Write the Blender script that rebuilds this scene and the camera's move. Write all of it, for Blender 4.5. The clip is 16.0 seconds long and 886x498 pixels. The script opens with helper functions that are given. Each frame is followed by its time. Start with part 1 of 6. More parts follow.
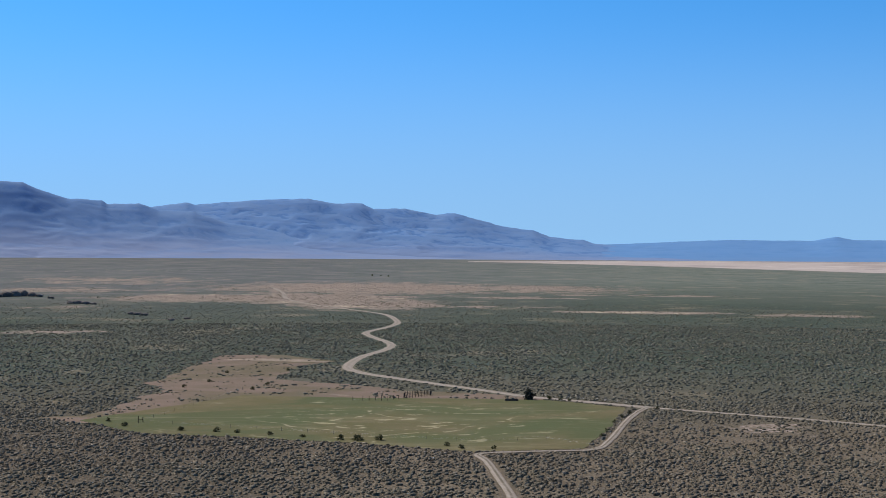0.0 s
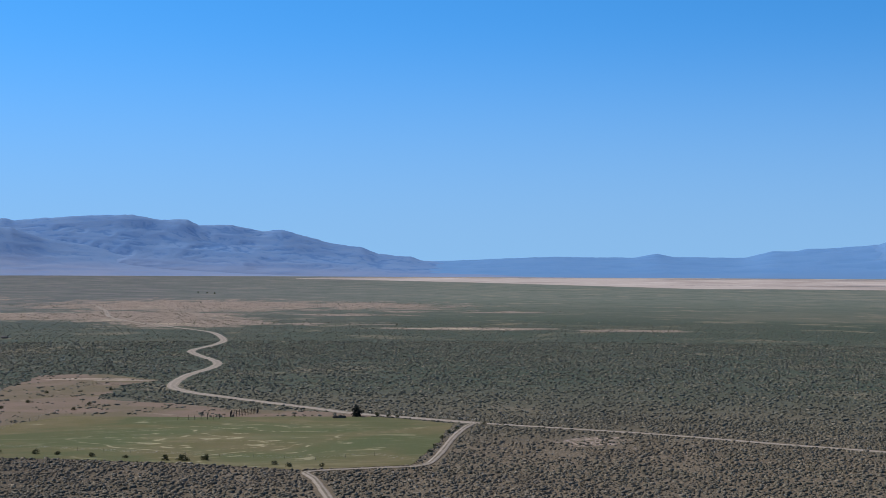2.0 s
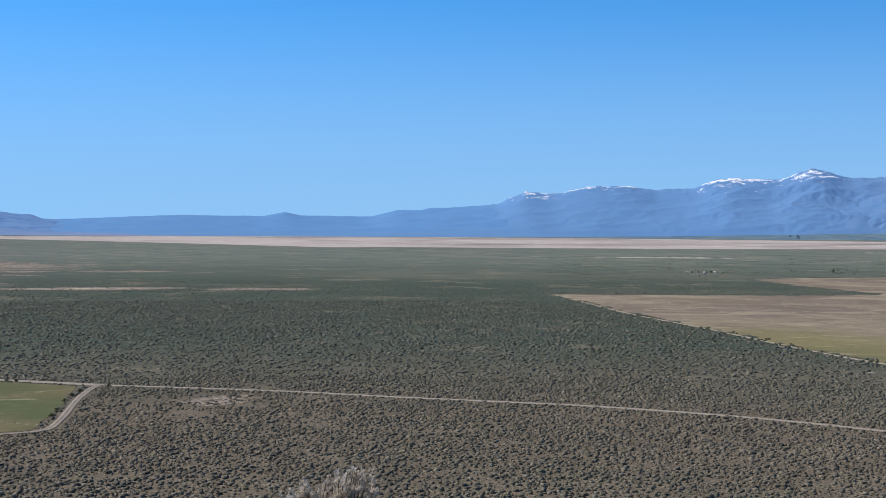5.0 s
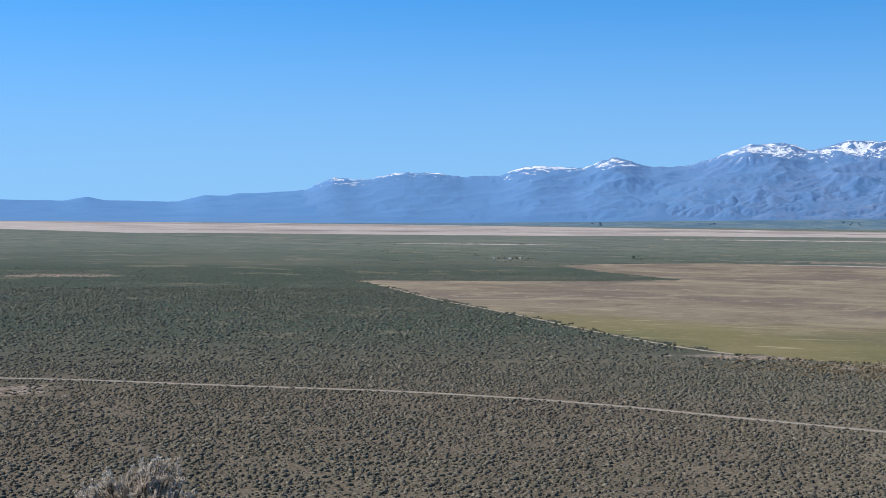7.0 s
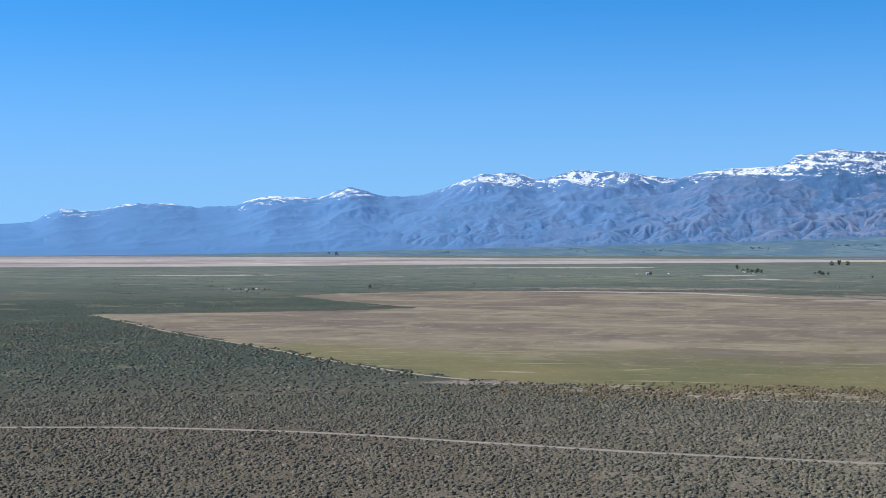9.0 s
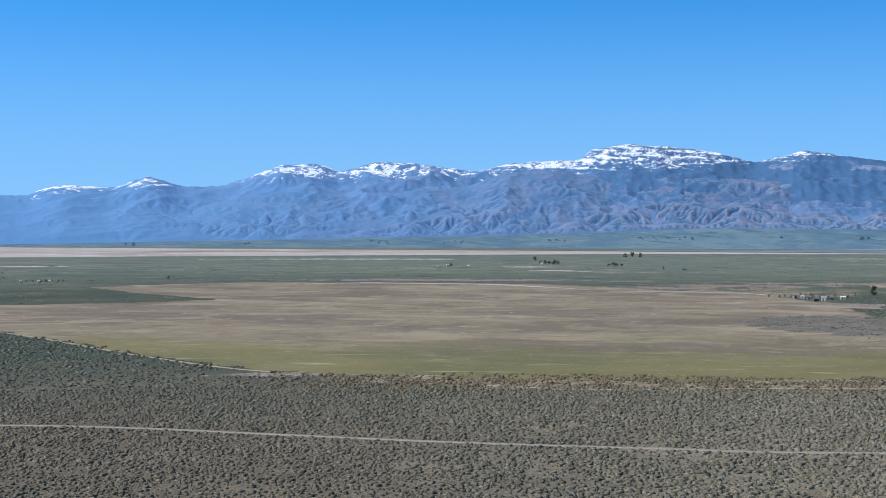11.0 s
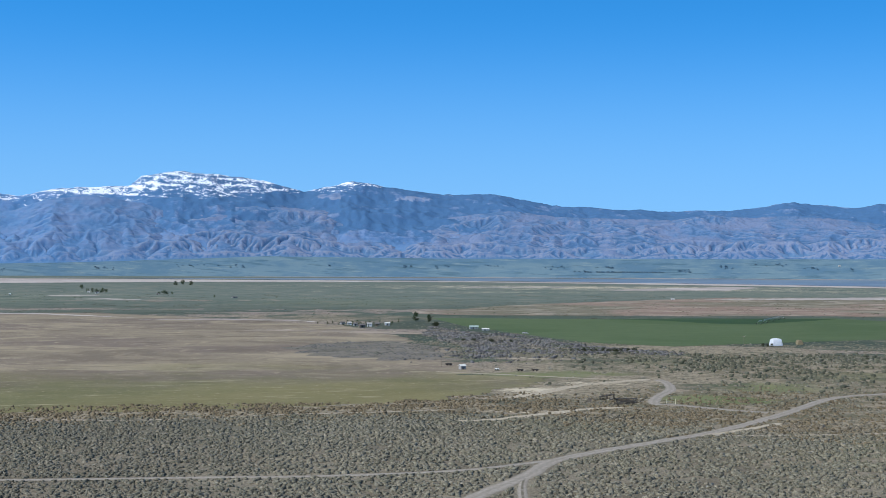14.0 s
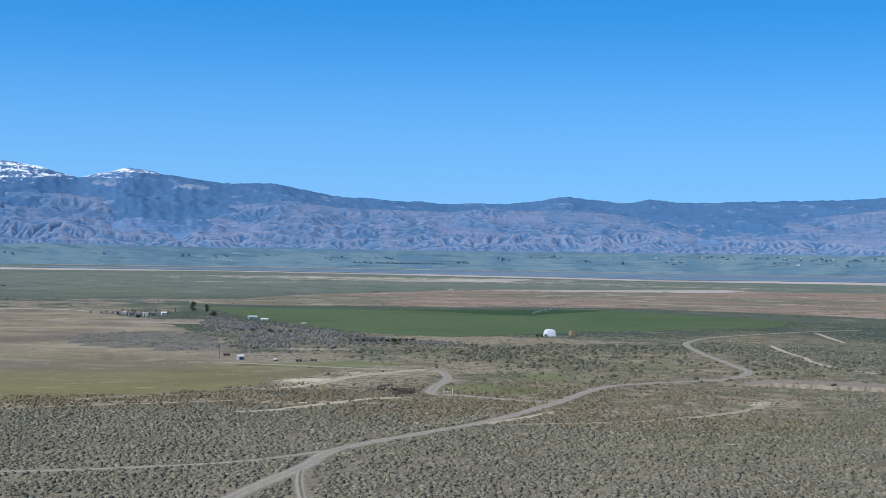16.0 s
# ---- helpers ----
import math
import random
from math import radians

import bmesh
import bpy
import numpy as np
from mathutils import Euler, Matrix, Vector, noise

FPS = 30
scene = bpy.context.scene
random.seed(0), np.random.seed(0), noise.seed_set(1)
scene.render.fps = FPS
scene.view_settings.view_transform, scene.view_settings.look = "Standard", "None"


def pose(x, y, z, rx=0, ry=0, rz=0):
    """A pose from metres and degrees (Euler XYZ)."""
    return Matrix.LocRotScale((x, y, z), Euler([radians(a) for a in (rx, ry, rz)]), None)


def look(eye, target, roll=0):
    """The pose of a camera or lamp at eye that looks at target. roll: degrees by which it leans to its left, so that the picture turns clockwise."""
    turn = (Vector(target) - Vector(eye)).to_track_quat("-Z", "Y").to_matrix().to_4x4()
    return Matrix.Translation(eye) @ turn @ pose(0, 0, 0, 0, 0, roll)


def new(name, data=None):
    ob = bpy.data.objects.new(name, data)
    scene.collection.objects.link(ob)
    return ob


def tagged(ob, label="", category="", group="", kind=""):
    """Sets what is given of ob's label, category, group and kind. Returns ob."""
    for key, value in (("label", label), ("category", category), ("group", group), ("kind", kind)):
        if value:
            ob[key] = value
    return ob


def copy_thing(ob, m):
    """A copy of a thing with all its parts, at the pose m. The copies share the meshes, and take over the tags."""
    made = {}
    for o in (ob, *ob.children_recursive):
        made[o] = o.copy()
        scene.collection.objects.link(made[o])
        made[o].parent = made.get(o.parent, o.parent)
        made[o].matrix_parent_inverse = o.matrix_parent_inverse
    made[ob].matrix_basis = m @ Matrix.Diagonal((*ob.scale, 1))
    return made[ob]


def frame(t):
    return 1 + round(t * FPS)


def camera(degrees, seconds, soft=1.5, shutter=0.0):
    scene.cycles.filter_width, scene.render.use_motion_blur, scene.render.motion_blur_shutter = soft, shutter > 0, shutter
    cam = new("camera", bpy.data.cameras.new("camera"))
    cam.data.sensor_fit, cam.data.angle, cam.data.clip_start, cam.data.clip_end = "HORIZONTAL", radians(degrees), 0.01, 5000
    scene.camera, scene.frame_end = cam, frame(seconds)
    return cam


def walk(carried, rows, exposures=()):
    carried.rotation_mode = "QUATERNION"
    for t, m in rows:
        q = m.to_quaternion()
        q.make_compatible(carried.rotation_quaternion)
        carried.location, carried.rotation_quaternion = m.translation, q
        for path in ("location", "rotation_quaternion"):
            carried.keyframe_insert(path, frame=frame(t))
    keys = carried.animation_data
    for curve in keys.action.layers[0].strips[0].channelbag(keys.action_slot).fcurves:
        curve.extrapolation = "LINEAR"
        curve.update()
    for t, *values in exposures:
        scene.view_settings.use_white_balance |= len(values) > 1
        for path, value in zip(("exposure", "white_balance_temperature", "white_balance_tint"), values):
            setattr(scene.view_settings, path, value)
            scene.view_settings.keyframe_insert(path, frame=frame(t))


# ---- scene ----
from mathutils.geometry import delaunay_2d_cdt

EYE = 52.0          # height of the viewpoint over the valley floor, metres

# ---------------------------------------------------------------- camera
cam = camera(34.6, 16.0, soft=0.8)
# seconds, bearing to the right of north, tilt up, lean
VIEW = (
    (0.0, -0.008, 0.021, 0.314), (0.5, 2.676, 0.284, 0.355), (1.0, 4.653, 0.189, 0.116), (1.5, 5.695, 0.498, 0.118),
    (2.0, 6.91, 0.732, 0.28), (2.5, 8.582, 0.414, 0.201), (3.0, 11.148, -0.12, -0.132), (3.5, 13.381, -1.273, -0.072),
    (4.0, 15.576, -1.287, -0.186), (4.5, 19.074, -1.27, 0.055), (5.0, 21.801, -0.868, 0.331), (5.2, 22.626, -1.226, 0.556),
    (6.2, 26.6, -1.30, 0.56), (7.3, 31.081, -1.261, 0.519), (7.5, 32.336, -1.095, 0.425), (8.0, 34.988, -0.616, 0.346), (8.5, 37.372, -0.308, -0.035),
    (9.0, 40.099, -0.112, -0.024), (9.2, 41.171, -0.024, 0.037), (11.3, 49.427, -0.415, 0.105), (11.5, 50.481, -0.313, 0.071),
    (12.0, 53.871, 0.162, 0.276), (12.5, 57.303, 0.213, 0.386), (13.0, 60.199, 0.327, 0.426), (13.5, 63.155, 0.397, 0.543),
    (14.0, 66.024, 0.74, 0.287), (14.5, 68.82, 1.075, 0.647), (15.0, 70.87, 0.761, 0.544), (15.5, 72.328, 0.644, 0.46),
    (16.0, 74.865, 0.441, 0.865))


def aim(bearing, tilt):
    b, e = radians(bearing), radians(tilt)
    return (1000 * math.sin(b) * math.cos(e), 1000 * math.cos(b) * math.cos(e), EYE + 1000 * math.sin(e))


# the white balance cools as the view leaves the sun's side
walk(cam, [(t, look((0, 0, EYE), aim(b, e), roll)) for t, b, e, roll in VIEW],
     [(0.0, -0.08, 6860, 15), (1.5, -0.13, 6700, 15), (2.5, -0.19, 6600, 15), (4.0, -0.11, 6550, 14), (5.0, -0.03, 6570, 13), (9.0, 0.03, 6220, 10), (12.5, 0.05, 6060, 8), (15.0, 0.0, 5930, 7), (16.0, 0.01, 5980, 7)])

# ---------------------------------------------------------------- sky and sun
SUN_BEARING, SUN_HEIGHT = -58.0, 48.0
world = bpy.data.worlds.new("sky")
scene.world = world
world.use_nodes = True
wn = world.node_tree
wn.nodes.clear()
sky = wn.nodes.new("ShaderNodeTexSky")
sky.sky_type, sky.sun_disc = "NISHITA", False
sky.sun_elevation, sky.sun_rotation = radians(SUN_HEIGHT), radians(SUN_BEARING)
sky.altitude, sky.air_density, sky.dust_density, sky.ozone_density = 1400, 1.0, 0.3, 2.5
# the air near the horizon is clear: the sky there is that of a few degrees higher up
ways = wn.nodes.new("ShaderNodeTexCoord")
lift = wn.nodes.new("ShaderNodeMapping")
lift.inputs["Location"].default_value = (0, 0, 0.20)
lift.inputs["Scale"].default_value = (1, 1, 1.4)
wn.links.new(ways.outputs["Generated"], lift.inputs["Vector"])
wn.links.new(lift.outputs[0], sky.inputs["Vector"])
shade = wn.nodes.new("ShaderNodeMix")
shade.data_type, shade.blend_type = "RGBA", "MULTIPLY"
shade.inputs[0].default_value = 1.0
shade.inputs[7].default_value = (0.405, 1.47, 1.99, 1.0)
back = wn.nodes.new("ShaderNodeBackground")
back.inputs["Strength"].default_value = 0.12
wout = wn.nodes.new("ShaderNodeOutputWorld")
wn.links.new(sky.outputs[0], shade.inputs[6])
# summer haze whitens the lowest sky all round
height = wn.nodes.new("ShaderNodeSeparateXYZ")
wn.links.new(ways.outputs["Generated"], height.inputs[0])
veil = wn.nodes.new("ShaderNodeMapRange")
veil.interpolation_type = "SMOOTHSTEP"
for key, value in (("From Min", 0.0), ("From Max", 0.19), ("To Min", 0.76), ("To Max", 0.02)):
    veil.inputs[key].default_value = value
wn.links.new(height.outputs[2], veil.inputs["Value"])
haze = wn.nodes.new("ShaderNodeMix")
haze.data_type = "RGBA"
haze.inputs[7].default_value = (2.70, 4.66, 6.75, 1.0)
wn.links.new(veil.outputs[0], haze.inputs[0])
wn.links.new(shade.outputs[2], haze.inputs[6])
# and the zenith is far deeper than the low sky
deep = wn.nodes.new("ShaderNodeMapRange")
deep.interpolation_type = "SMOOTHSTEP"
for key, value in (("From Min", 0.17), ("From Max", 0.75), ("To Min", 1.0), ("To Max", 0.22)):
    deep.inputs[key].default_value = value
wn.links.new(height.outputs[2], deep.inputs["Value"])
dome = wn.nodes.new("ShaderNodeMix")
dome.data_type, dome.blend_type = "RGBA", "MULTIPLY"
dome.inputs[0].default_value = 1.0
wn.links.new(haze.outputs[2], dome.inputs[6])
wn.links.new(deep.outputs[0], dome.inputs[7])
wn.links.new(dome.outputs[2], back.inputs[0])
wn.links.new(back.outputs[0], wout.inputs[0])

sun_data = bpy.data.lights.new("sun", "SUN")
sun_data.energy, sun_data.angle, sun_data.color = 4.6, radians(0.53), (1.0, 0.93, 0.82)
sun = new("sun", sun_data)
sb, se = radians(SUN_BEARING), radians(SUN_HEIGHT)
sun.matrix_world = look((300 * math.sin(sb) * math.cos(se), 300 * math.cos(sb) * math.cos(se), 300 * math.sin(se)), (0, 0, 0))


# ---------------------------------------------------------------- materials
class Nodes:
    """A small writer of node materials."""

    def __init__(self, name, rough=0.9, specular=0.2):
        self.m = bpy.data.materials.new(name)
        self.m.use_nodes = True
        self.t = self.m.node_tree
        self.b = self.t.nodes["Principled BSDF"]
        self.b.inputs["Roughness"].default_value = rough
        self.b.inputs["Specular IOR Level"].default_value = specular
        self.pos = self.t.nodes.new("ShaderNodeNewGeometry").outputs["Position"]

    def link(self, value, socket):
        if hasattr(value, "is_output"):
            self.t.links.new(value, socket)
        elif isinstance(value, (tuple, list)):
            socket.default_value = (*value, 1.0) if len(value) == 3 and socket.type == "RGBA" else value
        else:
            socket.default_value = value

    def noise(self, scale, detail=4.0, rough=0.6, stretch=None, where=None, turn=0.0, distortion=0.0):
        v = where or self.pos
        if stretch:
            mp = self.t.nodes.new("ShaderNodeMapping")
            mp.vector_type = "TEXTURE"
            mp.inputs["Scale"].default_value = tuple(1 / k for k in stretch)
            mp.inputs["Rotation"].default_value = (0, 0, radians(-turn))
            self.t.links.new(v, mp.inputs["Vector"])
            v = mp.outputs[0]
        n = self.t.nodes.new("ShaderNodeTexNoise")
        n.inputs["Scale"].default_value, n.inputs["Detail"].default_value = scale, detail
        n.inputs["Roughness"].default_value, n.inputs["Distortion"].default_value = rough, distortion
        self.t.links.new(v, n.inputs["Vector"])
        return n.outputs["Fac"]

    def ramp(self, value, low, high, lo=0.0, hi=1.0):
        n = self.t.nodes.new("ShaderNodeMapRange")
        n.interpolation_type = "SMOOTHSTEP"
        for key, v in (("Value", value), ("From Min", low), ("From Max", high), ("To Min", lo), ("To Max", hi)):
            self.link(v, n.inputs[key])
        return n.outputs[0]

    def math(self, op, a, b=0.0):
        n = self.t.nodes.new("ShaderNodeMath")
        n.operation = op
        self.link(a, n.inputs[0]), self.link(b, n.inputs[1])
        return n.outputs[0]

    def mix(self, fac, a, b):
        n = self.t.nodes.new("ShaderNodeMix")
        n.data_type = "RGBA"
        self.link(fac, n.inputs[0]), self.link(a, n.inputs[6]), self.link(b, n.inputs[7])
        return n.outputs[2]

    def attribute(self, name, channel="Fac"):
        n = self.t.nodes.new("ShaderNodeAttribute")
        n.attribute_name = name
        return n.outputs[channel]

    def split(self, value):
        n = self.t.nodes.new("ShaderNodeSeparateXYZ")
        self.link(value, n.inputs[0])
        return n.outputs

    def island(self):
        return self.t.nodes.new("ShaderNodeNewGeometry").outputs["Random Per Island"]

    def each(self):
        return self.t.nodes.new("ShaderNodeObjectInfo").outputs["Random"]

    def bump(self, height, distance, strength=0.6):
        n = self.t.nodes.new("ShaderNodeBump")
        n.inputs["Distance"].default_value, n.inputs["Strength"].default_value = distance, strength
        self.link(height, n.inputs["Height"])
        self.t.links.new(n.outputs[0], self.b.inputs["Normal"])

    def done(self, colour, **more):
        self.link(colour, self.b.inputs["Base Color"])
        for key, value in more.items():
            self.link(value, self.b.inputs[key.replace("_", " ").title()])
        return self.m


def make_ground():
    n = Nodes("valley_ground", 0.95, 0.1)
    bare, pale, lush, far = (n.attribute(k) for k in ("bare", "pale", "lush", "far"))
    big, mid, fine = n.noise(0.004, 5), n.noise(0.03, 6, 0.65), n.noise(0.5, 5, 0.7)
    edge = n.noise(0.024, 8, 0.76)
    soil = n.mix(n.ramp(mid, 0.3, 0.7), (0.120, 0.099, 0.077), (0.194, 0.164, 0.128))
    soil = n.mix(n.attribute("sand"), soil, n.mix(n.ramp(mid, 0.35, 0.65), (0.172, 0.150, 0.116), (0.315, 0.278, 0.218)))
    soil = n.mix(n.ramp(fine, 0.35, 0.7), n.mix(0.45, soil, (0.10, 0.09, 0.066)), soil)
    # soil darkens to the west: the shading there is put into its colour
    soil = n.mix(n.attribute("west_shade"), soil, (0.062, 0.054, 0.044))
    tufts = n.noise(1.3, 4, 0.75)
    soil = n.mix(n.ramp(tufts, 0.50, 0.58, 0.0, 0.6), soil, (0.060, 0.054, 0.040))
    soil = n.mix(n.ramp(tufts, 0.45, 0.37, 0.0, 0.8), soil, (0.330, 0.285, 0.212))
    sage = n.mix(n.ramp(big, 0.35, 0.65), (0.082, 0.103, 0.081), (0.070, 0.098, 0.074))
    sage = n.mix(n.ramp(fine, 0.40, 0.62), n.mix(0.5, sage, (0.03, 0.037, 0.028)), sage)
    sage = n.mix(n.ramp(mid, 0.55, 0.72, 0.0, 0.35), sage, (0.15, 0.125, 0.09))
    wide = n.noise(0.0022, 6, 0.66, distortion=0.8)
    sage = n.mix(n.ramp(wide, 0.50, 0.66, 0.0, 0.55), sage, (0.140, 0.138, 0.108))
    sage = n.mix(n.ramp(wide, 0.46, 0.34, 0.0, 0.5), sage, (0.070, 0.098, 0.070))
    line = n.noise(0.011, 8, 0.76, distortion=0.3)
    green = n.mix(n.ramp(mid, 0.35, 0.65), (0.132, 0.152, 0.072), (0.188, 0.198, 0.102))
    col = n.mix(far, soil, sage)
    col = n.mix(n.ramp(n.math("ADD", n.attribute("tan"), n.math("MULTIPLY", n.math("SUBTRACT", edge, 0.5), 1.4)), 0.3, 0.75), col, n.mix(n.ramp(n.noise(0.075, 7, 0.74, distortion=0.5), 0.43, 0.60), n.mix(n.ramp(fine, 0.35, 0.65), (0.108, 0.104, 0.068), (0.172, 0.152, 0.104)), n.mix(n.ramp(fine, 0.35, 0.65), (0.200, 0.168, 0.124), (0.345, 0.292, 0.224))))
    col = n.mix(n.ramp(n.math("ADD", lush, n.math("MULTIPLY", n.math("SUBTRACT", mid, 0.5), 0.5)), 0.3, 0.7), col, green)
    deepening = n.math("MULTIPLY", far, 0.6)
    col = n.mix(n.math("MULTIPLY", n.ramp(line, 0.54, 0.63), deepening), col, (0.235, 0.205, 0.152))
    col = n.mix(n.math("MULTIPLY", n.ramp(line, 0.45, 0.37), deepening), col, (0.055, 0.074, 0.054))
    # far plain: haze put into the ground colour, growing with distance
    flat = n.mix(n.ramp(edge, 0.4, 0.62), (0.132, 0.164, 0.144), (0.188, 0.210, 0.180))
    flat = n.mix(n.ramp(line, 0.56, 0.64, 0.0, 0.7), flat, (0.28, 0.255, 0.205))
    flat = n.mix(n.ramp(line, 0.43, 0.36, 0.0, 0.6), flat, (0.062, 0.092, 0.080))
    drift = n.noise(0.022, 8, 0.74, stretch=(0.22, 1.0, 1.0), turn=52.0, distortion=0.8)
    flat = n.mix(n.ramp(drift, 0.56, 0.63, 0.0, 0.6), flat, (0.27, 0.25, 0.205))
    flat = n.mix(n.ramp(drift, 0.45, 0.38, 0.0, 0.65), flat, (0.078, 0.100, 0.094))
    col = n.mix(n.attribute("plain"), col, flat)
    # western plain mixed to bluish grey, more so with distance
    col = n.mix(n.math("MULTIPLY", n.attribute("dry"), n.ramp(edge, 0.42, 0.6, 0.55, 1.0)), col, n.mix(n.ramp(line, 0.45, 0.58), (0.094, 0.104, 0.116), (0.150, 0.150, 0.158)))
    streak = n.ramp(n.math("ADD", bare, n.math("MULTIPLY", n.math("SUBTRACT", edge, 0.5), 2.6)), 0.45, 0.62)
    clay = n.mix(n.ramp(fine, 0.35, 0.62), (0.13, 0.105, 0.075), n.mix(mid, (0.330, 0.268, 0.236), (0.425, 0.365, 0.330)))
    clay = n.mix(n.ramp(n.attribute("tan"), 0.2, 0.6), clay, n.mix(n.ramp(fine, 0.35, 0.62), (0.17, 0.145, 0.105), n.mix(mid, (0.31, 0.265, 0.195), (0.39, 0.335, 0.25))))
    tuft = n.noise(0.14, 6, 0.78)
    clay = n.mix(n.math("MULTIPLY", n.ramp(tuft, 0.50, 0.58, 0.0, 0.8), n.math("SUBTRACT", 1.0, n.attribute("plain"))), clay, n.mix(n.ramp(fine, 0.4, 0.6), (0.075, 0.078, 0.055), (0.12, 0.115, 0.085)))
    col = n.mix(streak, col, clay)
    salt = n.ramp(n.math("ADD", pale, n.math("MULTIPLY", n.math("SUBTRACT", n.mix(0.5, n.noise(0.03, 6, 0.72), n.noise(0.22, 6, 0.76)), 0.5), 4.2)), 0.72, 0.95)
    col = n.mix(salt, col, (0.53, 0.47, 0.365))
    # the green fan is turned blue in its base colour, standing for haze
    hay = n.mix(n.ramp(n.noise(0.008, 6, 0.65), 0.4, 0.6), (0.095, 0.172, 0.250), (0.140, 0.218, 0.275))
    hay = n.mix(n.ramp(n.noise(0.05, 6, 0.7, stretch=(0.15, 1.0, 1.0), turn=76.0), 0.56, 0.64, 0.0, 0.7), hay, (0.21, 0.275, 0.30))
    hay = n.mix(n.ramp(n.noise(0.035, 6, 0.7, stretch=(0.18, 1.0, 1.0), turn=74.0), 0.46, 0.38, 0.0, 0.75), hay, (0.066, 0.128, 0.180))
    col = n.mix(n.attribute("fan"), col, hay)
    n.bump(fine, 0.5, 0.8)
    return n.done(col)


def make_sage():
    n = Nodes("sagebrush_leaf", 0.85, 0.15)
    k = n.island()
    big = n.noise(0.012, 4)
    col = n.mix(k, (0.078, 0.068, 0.052), (0.165, 0.143, 0.112))
    col = n.mix(n.ramp(big, 0.42, 0.60), col, n.mix(k, (0.074, 0.072, 0.052), (0.150, 0.144, 0.108)))
    leaf = n.mix(n.attribute("grey"), n.mix(k, (0.048, 0.068, 0.053), (0.122, 0.148, 0.120)), n.mix(k, (0.116, 0.114, 0.082), (0.335, 0.316, 0.232)))
    col = n.mix(n.attribute("green"), col, leaf)
    col = n.mix(n.math("MULTIPLY", n.attribute("olive"), 0.75), col, n.mix(k, (0.095, 0.105, 0.048), (0.205, 0.205, 0.100)))
    col = n.mix(n.math("MULTIPLY", n.attribute("rust"), 0.75), col, n.mix(k, (0.115, 0.082, 0.052), (0.250, 0.180, 0.115)))
    col = n.mix(n.ramp(k, 0.88, 0.96), col, n.mix(0.6, col, (0.36, 0.31, 0.235)))
    patch = n.noise(0.035, 6, 0.7)
    col = n.mix(n.ramp(patch, 0.52, 0.64, 0.0, 0.5), col, n.mix(0.5, col, (0.31, 0.27, 0.20)))
    col = n.mix(n.ramp(patch, 0.47, 0.36, 0.0, 0.6), col, n.mix(0.5, col, (0.050, 0.060, 0.042)))
    # dark noise stands for shaded pockets among the twigs, pale noise for dry tips
    col = n.mix(n.ramp(n.noise(2.6, 5, 0.75), 0.40, 0.62), n.mix(0.55, col, (0.03, 0.03, 0.022)), n.mix(0.42, col, (0.38, 0.345, 0.28)))
    n.bump(n.noise(6.0, 3, 0.7), 0.15, 0.8)
    return n.done(col)


